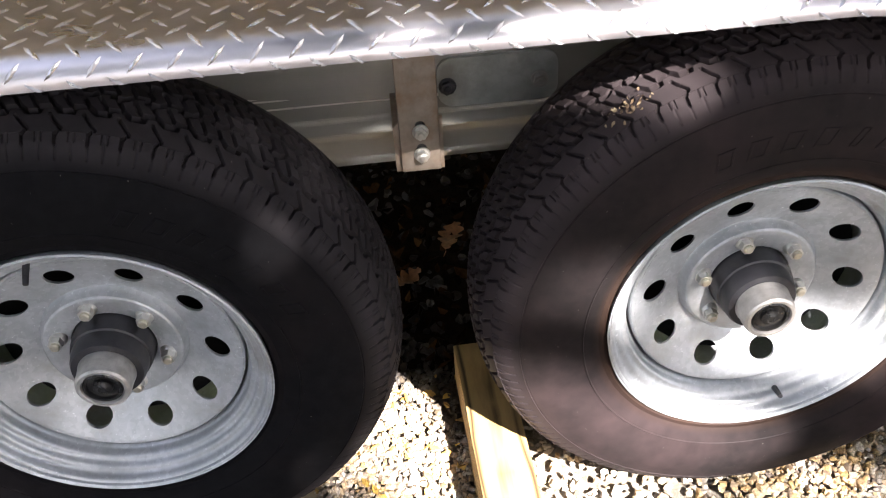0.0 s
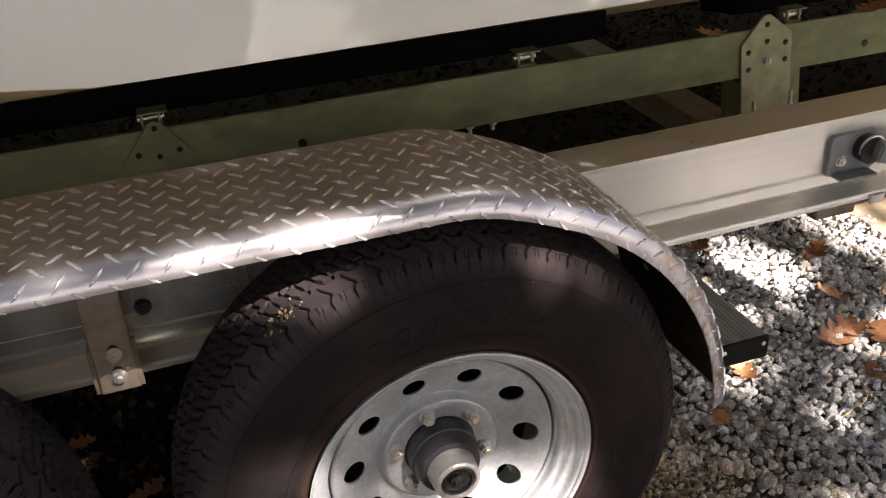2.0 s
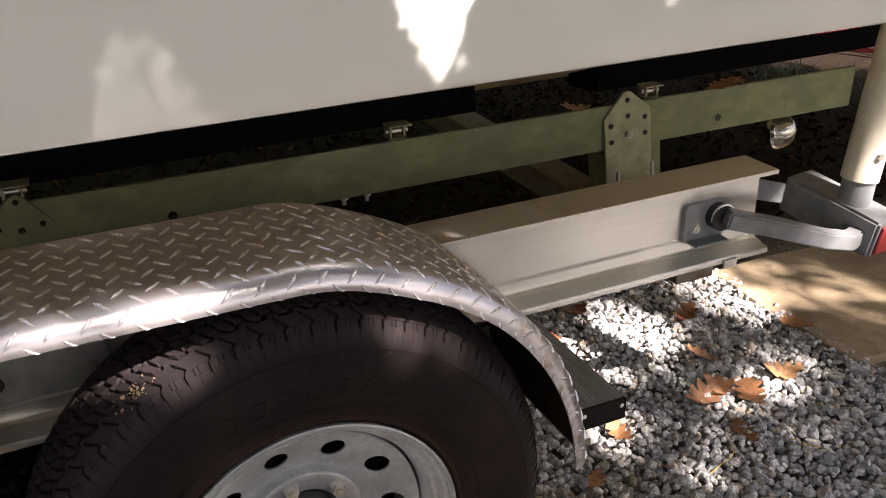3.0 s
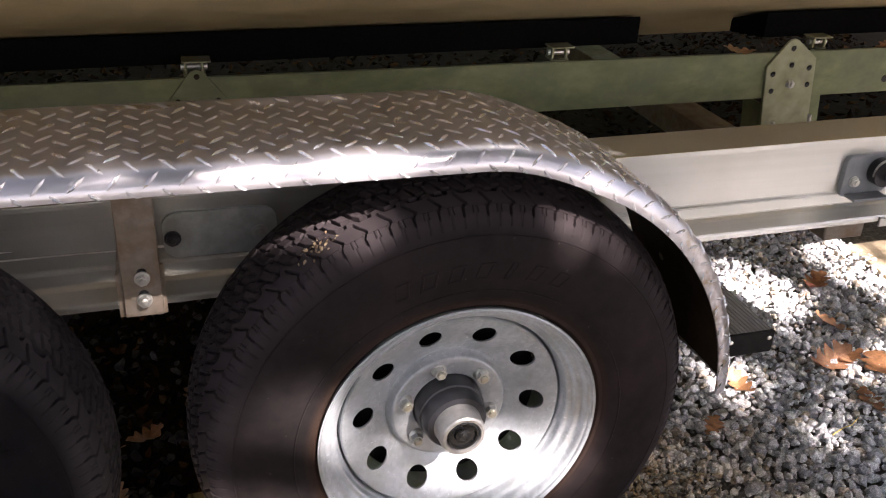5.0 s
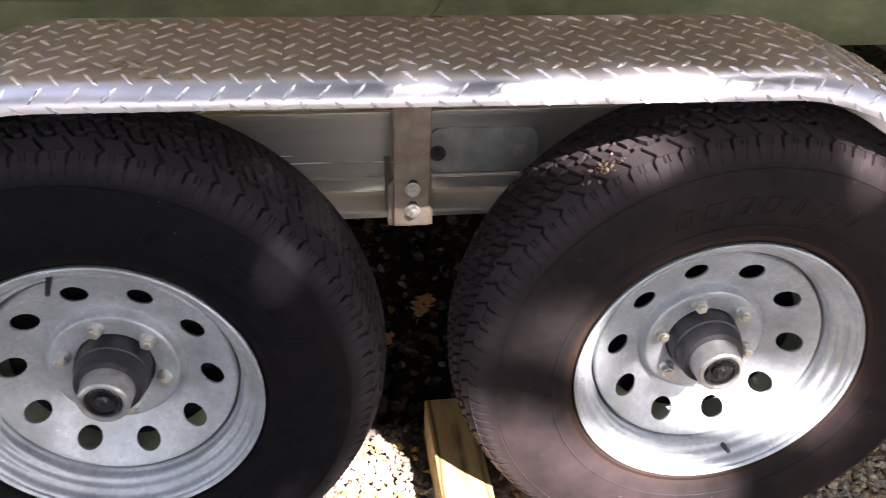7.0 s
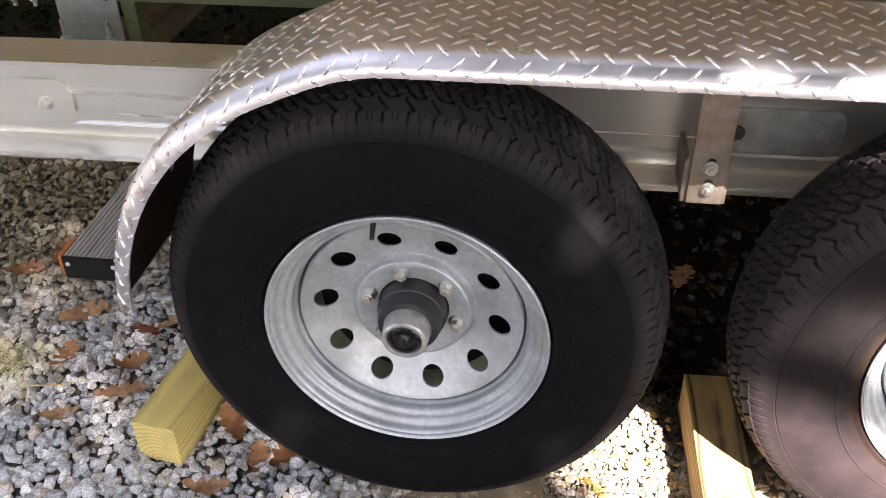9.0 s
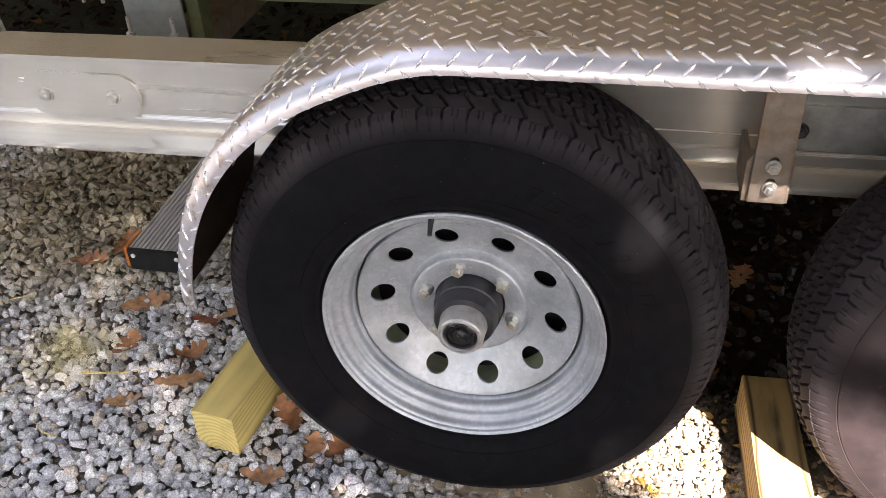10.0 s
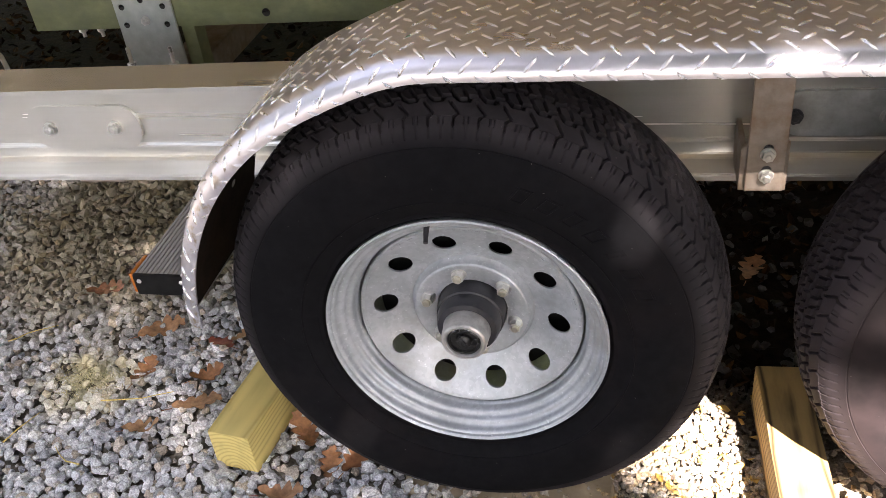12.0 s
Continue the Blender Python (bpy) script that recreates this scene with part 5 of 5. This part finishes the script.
def lattice_crate(x, y, turn):
    """A red crate with crossed slats, standing on the ground."""
    crate = thing("crate", "red slatted crate standing in the leaves", "crate")
    w, d, h, r = 0.30, 0.22, 0.42, 0.016
    for sx in (-1, 1):
        for sy in (-1, 1):
            part("corner_post", box(bmesh.new(), sx * w - r, sx * w + r, sy * d - r, sy * d + r, 0, h, 0.003, 1), RED, crate)
    for z in (0.02, h - 0.03):
        for sy in (-1, 1):
            part("rail", box(bmesh.new(), -w + r, w - r, sy * d - 0.008, sy * d + 0.008, z, z + 0.03, 0.002, 1), RED, crate)
        for sx in (-1, 1):
            part("rail", box(bmesh.new(), sx * w - 0.008, sx * w + 0.008, -d + r, d - r, z, z + 0.03, 0.002, 1), RED, crate)
    for sy in (-1, 1):
        for k in range(4):
            x0 = -w + 0.03 + k * 0.13
            for lean in (1, -1):
                a, b = (x0, x0 + 0.15) if lean > 0 else (x0 + 0.15, x0)
                part("slat", bar(bmesh.new(), (a, sy * (d - 0.004 * lean), 0.05), (b, sy * (d - 0.004 * lean), h - 0.03), 0.009, 0.009, 6), RED, crate)
    crate.matrix_world = pose(x, y, 0.0, 0, 0, turn)
    return crate


lattice_crate(4.62, 3.02, 25)

# tufts of dry moss between the stones
vs, fs = [], []
for k in range(1000):
    x, y = -1.74 + rng.normal(0, 0.036), 0.165 + rng.normal(0, 0.026)
    m = Euler((rng.normal(0, 0.5), rng.normal(0, 0.7), rng.uniform(0, 6.28))).to_matrix()
    s_, o = rng.uniform(0.004, 0.010), len(vs)
    z = 0.014 + 0.006 * noise.noise(Vector((x * 40, y * 40, 0)))
    for p in ((-1, 0, 0), (0, -0.09, 0.15), (1, 0, 0), (0, 0.09, 0.15)):
        vs.append(m @ (Vector(p) * s_) + Vector((x, y, z)))
    fs.append(tuple(o + q for q in range(4)))
ob = part_data("moss", vs, fs, MOSS, None)
tagged(ob, "dry olive moss caught between the gravel stones", "moss", kind="stuff")

# grass clump beyond the trailer
vs, fs = [], []
for k in range(60):
    a, h, w = rng.uniform(0, 6.28), rng.uniform(0.12, 0.26), rng.uniform(0.003, 0.006)
    x, y = 3.42 + rng.normal(0, 0.12), 2.4 + rng.normal(0, 0.12)
    reach = rng.uniform(0.05, 0.22)
    o = len(vs)
    for q in range(6):
        f = q / 5
        c = Vector((x + math.cos(a) * reach * f * f, y + math.sin(a) * reach * f * f, h * (f - 0.25 * f ** 3)))
        side = Vector((-math.sin(a), math.cos(a), 0)) * w * (1 - f * 0.9)
        vs += [c - side, c + side]
    fs += [(o + 2 * q, o + 2 * q + 1, o + 2 * q + 3, o + 2 * q + 2) for q in range(5)]
ob = part_data("grass", vs, fs, FOLIAGE, None, smooth=True)
tagged(ob, "clump of long green grass beyond the trailer", "grass", kind="stuff")

# ---- unseen trees, added round the place to shape the light ----
def limb(bm, a, b, ra, rb, n=5, seg=8, seed=0):
    r = random.Random(seed)
    a, b = Vector(a), Vector(b)
    pts = [a.lerp(b, k / n) + (Vector((r.uniform(-1, 1), r.uniform(-1, 1), r.uniform(-0.4, 0.4))) * (b - a).length * 0.04 if 0 < k < n else Vector()) for k in range(n + 1)]
    for k in range(n):
        bar(bm, pts[k], pts[k + 1], ra + (rb - ra) * k / n, ra + (rb - ra) * (k + 1) / n, seg)


def leaves(points, size):
    vs, fs = [], []
    for p in points:
        m = Euler((rng.uniform(0, 6.28), rng.uniform(0, 6.28), rng.uniform(0, 6.28))).to_matrix()
        s = size * rng.uniform(0.7, 1.3)
        o = len(vs)
        for q in ((-1, 0, 0), (-0.2, -0.55, 0.1), (1, 0, 0), (-0.2, 0.55, 0.1)):
            vs.append(m @ (Vector(q) * s * 0.5) + Vector(p))
        fs += [(o, o + 1, o + 2), (o, o + 2, o + 3)]
    return vs, fs


# openings of the crown through which the sun reaches the trailer, as the ground spots they would light; the last number is the share of leaves left
GAPS = [(-0.25, 0.09, 0.36, 0.22, 0.0), (-0.11, 0.17, 0.19, 0.15, 0.5), (-0.46, 0.28, 0.14, 0.13, 0.0), (-0.47, 0.63, 0.05, 0.05, 0.0, 0.20), (-0.12, 0.600, 0.09, 0.042, -0.3, 0.06), (-0.57, 0.702, 0.175, 0.042, 0.0, 0.05),
        (1.06, 0.74, 0.22, 0.17, 0.3, 0.04), (1.53, 0.85, 0.12, 0.22, 0.0, 0.06), (1.80, 0.72, 0.16, 0.20, 0.0, 0.25), (1.30, 0.40, 0.20, 0.14, 0.3, 0.16), (1.10, 0.24, 0.22, 0.10, 0.2, 0.30), (0.82, 0.42, 0.14, 0.10, 0.5, 0.22), (0.14, -0.06, 0.10, 0.05, 0.3), (4.35, 2.95, 0.55, 0.42, 0.0)]


def on_hull(gx, gy, wide=0.0):
    """How open the crown is over the boat's side: a sharp wedge of sun and a fainter streak."""
    if 0.90 - 0.55 * wide < gy < 1.45:
        if -0.216 - 1.15 * (gy - 0.926) - wide < gx < -0.214 - 0.05 * (gy - 0.926) + wide and gy > 0.924 - 0.55 * wide:
            return 1.0
        if gy < 1.2 and 0.045 - 0.16 * (gy - 0.913) - wide < gx < 0.12 + wide:
            return 0.05 * min(1.0, max(0.0, (0.12 - gx) / 0.07)) if wide == 0 else 1.0
    return 0.0


def on_streak(gx, gy, wide=0.0):
    """A soft, fainter triangle of sun on the boat's side."""
    return 0.90 - 0.5 * wide < gy < 1.03 + wide and -0.63 - wide < gx < -0.457 - 1.15 * (gy - 0.910) + wide


def in_gap(gx, gy, hull=True):
    if hull and on_hull(gx, gy, 0.17) > 0:
        return True
    for cx, cy, a, b, turn, *left in GAPS:
        dx, dy = gx - cx, gy - cy
        u, v = dx * math.cos(turn) + dy * math.sin(turn), -dx * math.sin(turn) + dy * math.cos(turn)
        r = math.sqrt((u / a) ** 2 + (v / b) ** 2)
        if left and rng.uniform() < left[0]:
            continue
        if r < 0.75 or r < 1.35 and rng.uniform() > ((r - 0.75) / 0.6) ** 1.5:
            return True
    return False


def thin_crown(gx, gy):
    """The crown's rear edge, where smaller leaves let a little sun through."""
    return -3.0 < gx < -1.18 + 0.06 * math.sin(9 * gy) and -0.42 < gy < 1.25


def crown_points(count, x0, x1, y0, y1):
    out = []
    while len(out) < count:
        gx, gy, d = rng.uniform(x0, x1), rng.uniform(y0, y1), rng.uniform(6.4, 8.6)
        edge = min(gx - x0, x1 - gx, y1 - gy if y1 > 0 else gy - y0)
        if edge < 0.45 + 0.45 * noise.noise(Vector((gx * 1.3, gy * 1.3, 2.0))):
            if rng.uniform() > 0.08:
                continue
        if thin_crown(gx, gy) or on_streak(gx, gy, 0.12):
            continue
        if not in_gap(gx, gy):
            d += 0.35 * noise.noise(Vector((gx * 1.1, gy * 1.1, 5.0)))
            out.append(Vector((gx, gy, 0)) - SUN * d)
    return out


pts = crown_points(67500, -4.1, 4.8, -0.42, 4.4) + crown_points(9500, -4.1, 0.5, -2.8, -0.42)
# out-of-view tree whose crown is cut to cast the sun patches
tree = thing("tree", "unseen leafy green oak tree added to dapple the trailer", "tree", (4.6, -6.2, 0), "trees round the yard")
bm = bmesh.new()
limb(bm, (4.6, -6.2, -0.1), (4.4, -5.7, 3.4), 0.22, 0.16, 6, 12, 1)
limb(bm, (4.4, -5.7, 3.4), (2.4, -4.9, 5.2), 0.13, 0.05, 5, 8, 2)
limb(bm, (4.4, -5.7, 3.4), (4.2, -2.2, 5.4), 0.10, 0.04, 5, 8, 3)
limb(bm, (4.4, -5.7, 3.4), (4.1, -6.0, 6.6), 0.12, 0.03, 5, 8, 4)
limb(bm, (2.4, -4.9, 5.2), (-0.4, -4.6, 5.6), 0.05, 0.015, 5, 6, 5)
limb(bm, (4.4, -5.7, 3.0), (1.3, -0.95, 2.55), 0.05, 0.012, 6, 6, 6)
limb(bm, (1.3, -0.95, 2.55), (0.0, -0.80, 2.15), 0.012, 0.004, 5, 6, 7)
ob = part("trunk", bm, BARK, tree, "grey-brown trunk and limbs")
ob.matrix_parent_inverse = Matrix.Translation(tree.location).inverted()
thin = []
while len(thin) < 34000:
    gx, gy = rng.uniform(-3.0, -1.1), rng.uniform(-0.42, 1.25)
    if thin_crown(gx, gy):
        thin.append(Vector((gx, gy, 0)) - SUN * rng.uniform(6.4, 8.6))
tiny = []
while len(tiny) < 3500:
    gx, gy = rng.uniform(-0.80, -0.20), rng.uniform(0.80, 1.20)
    if on_streak(gx, gy, 0.14):
        tiny.append(Vector((gx, gy, 0)) - SUN * rng.uniform(6.4, 8.6))
for some, size, label in ((pts, 0.115, "green leaves with gaps cut for sun patches"), (thin, 0.046, "small leaves added to let thin sun through"), (tiny, 0.022, "sparse small leaves added for a soft sun streak")):
    vs, fs = leaves(some, size)
    ob = part_data("crown", vs, fs, FOLIAGE, tree, label)
    ob.matrix_parent_inverse = Matrix.Translation(tree.location).inverted()

# small low leaves of the unseen tree, added to cut the hull's sun wedge
near_pts, fine_pts = [], []
while len(near_pts) < 19500:
    gx, gy = rng.uniform(-1.08, 0.42), rng.uniform(0.76, 1.45)
    if gy < 0.90 and (rng.uniform() > (gy - 0.775) / 0.045 or in_gap(gx, gy, False)):
        continue
    if on_streak(gx, gy, 0.012):
        continue
    p = Vector((gx, gy, 0)) - SUN * rng.uniform(2.7, 2.9)
    if max(on_hull(gx + dx, gy + dy) for dx in (-0.03, 0.03) for dy in (-0.03, 0.03)) == 0:
        near_pts.append(p)
    elif rng.uniform() < -math.log(min(max(on_hull(gx, gy), 0.002), 0.999)) / 6.2:
        fine_pts += [p + Vector((rng.uniform(-1, 1), 0, rng.uniform(-1, 1))) * 0.008 - SUN * rng.uniform(0, 0.2) for q in range(16)]
for some, size in ((near_pts, 0.050), (fine_pts, 0.0125)):
    vs, fs = leaves(some, size)
    ob = part_data("low_branch", vs, fs, FOLIAGE, tree, "small green leaves added to shape light on the hull")
    ob.matrix_parent_inverse = Matrix.Translation(tree.location).inverted()


def round_tree(x, y, h, seed):
    r = np.random.default_rng(seed)
    t = thing("tree", "unseen leafy green tree added beside the yard for reflections", "tree", (x, y, 0), "trees round the yard")
    bm = bmesh.new()
    limb(bm, (0, 0, -0.1), (0.2, 0.1, h * 0.75), 0.2, 0.07, 6, 9, seed)
    tops = []
    for k in range(9):
        a = k * 2.4
        z = h * (0.3 + 0.07 * k)
        e = (math.cos(a) * h * 0.26, math.sin(a) * h * 0.26, z + h * 0.12)
        limb(bm, (0.1, 0.05, z), e, 0.05, 0.015, 3, 6, seed + k)
        tops.append(e)
    part("trunk", bm, BARK, t, "grey-brown trunk and limbs")
    pts = []
    for e in tops + [(0.2, 0.1, h * 0.85), (0, 0, h * 0.6)]:
        c = Vector(e)
        for q in range(230):
            d = Vector(r.normal(0, 1, 3)).normalized() * h * 0.15 * r.uniform(0.2, 1.0)
            d.z *= 0.7
            pts.append(c + d)
    vs, fs = leaves(pts, 0.28)
    part_data("crown", vs, fs, FOLIAGE, t, "green leafy crown")
    return t


# unseen leaf wall, added behind to cut light under the boat
vs, fs = leaves([Vector((rng.uniform(-16, 16), rng.uniform(5.6, 7.4), rng.uniform(0, 1) ** 1.2 * 6.0)) for k in range(16000)], 0.34)
ob = part_data("undergrowth", vs, fs, FOLIAGE, None)
tagged(ob, "unseen dense green undergrowth added to block light from behind", "undergrowth", kind="stuff")

# out-of-view trees added to darken skylight and metal reflections
wood_tree = round_tree(-6.5, -9.0, 7.0, 5)
for k, (x, y, a, s) in enumerate(((-1.5, -12.0, 40, 1.1), (9.0, -8.5, 100, 1.0), (-11.0, -3.0, 200, 1.15), (-9.5, 5.5, 10, 1.0), (10.5, 2.5, 300, 1.1), (6.0, 9.0, 150, 1.2), (-3.0, 10.0, 250, 1.2), (1.5, 8.5, 20, 0.9), (12.0, -3.5, 77, 0.95), (2.2, -10.5, 130, 1.25), (-4.2, -10.0, 215, 1.3), (5.6, -12.5, 12, 1.4), (-8.5, -7.0, 310, 1.2))):
    ob = copy_thing(wood_tree, pose(x, y, 0, 0, 0, a))
    ob.scale = (s, s, s)
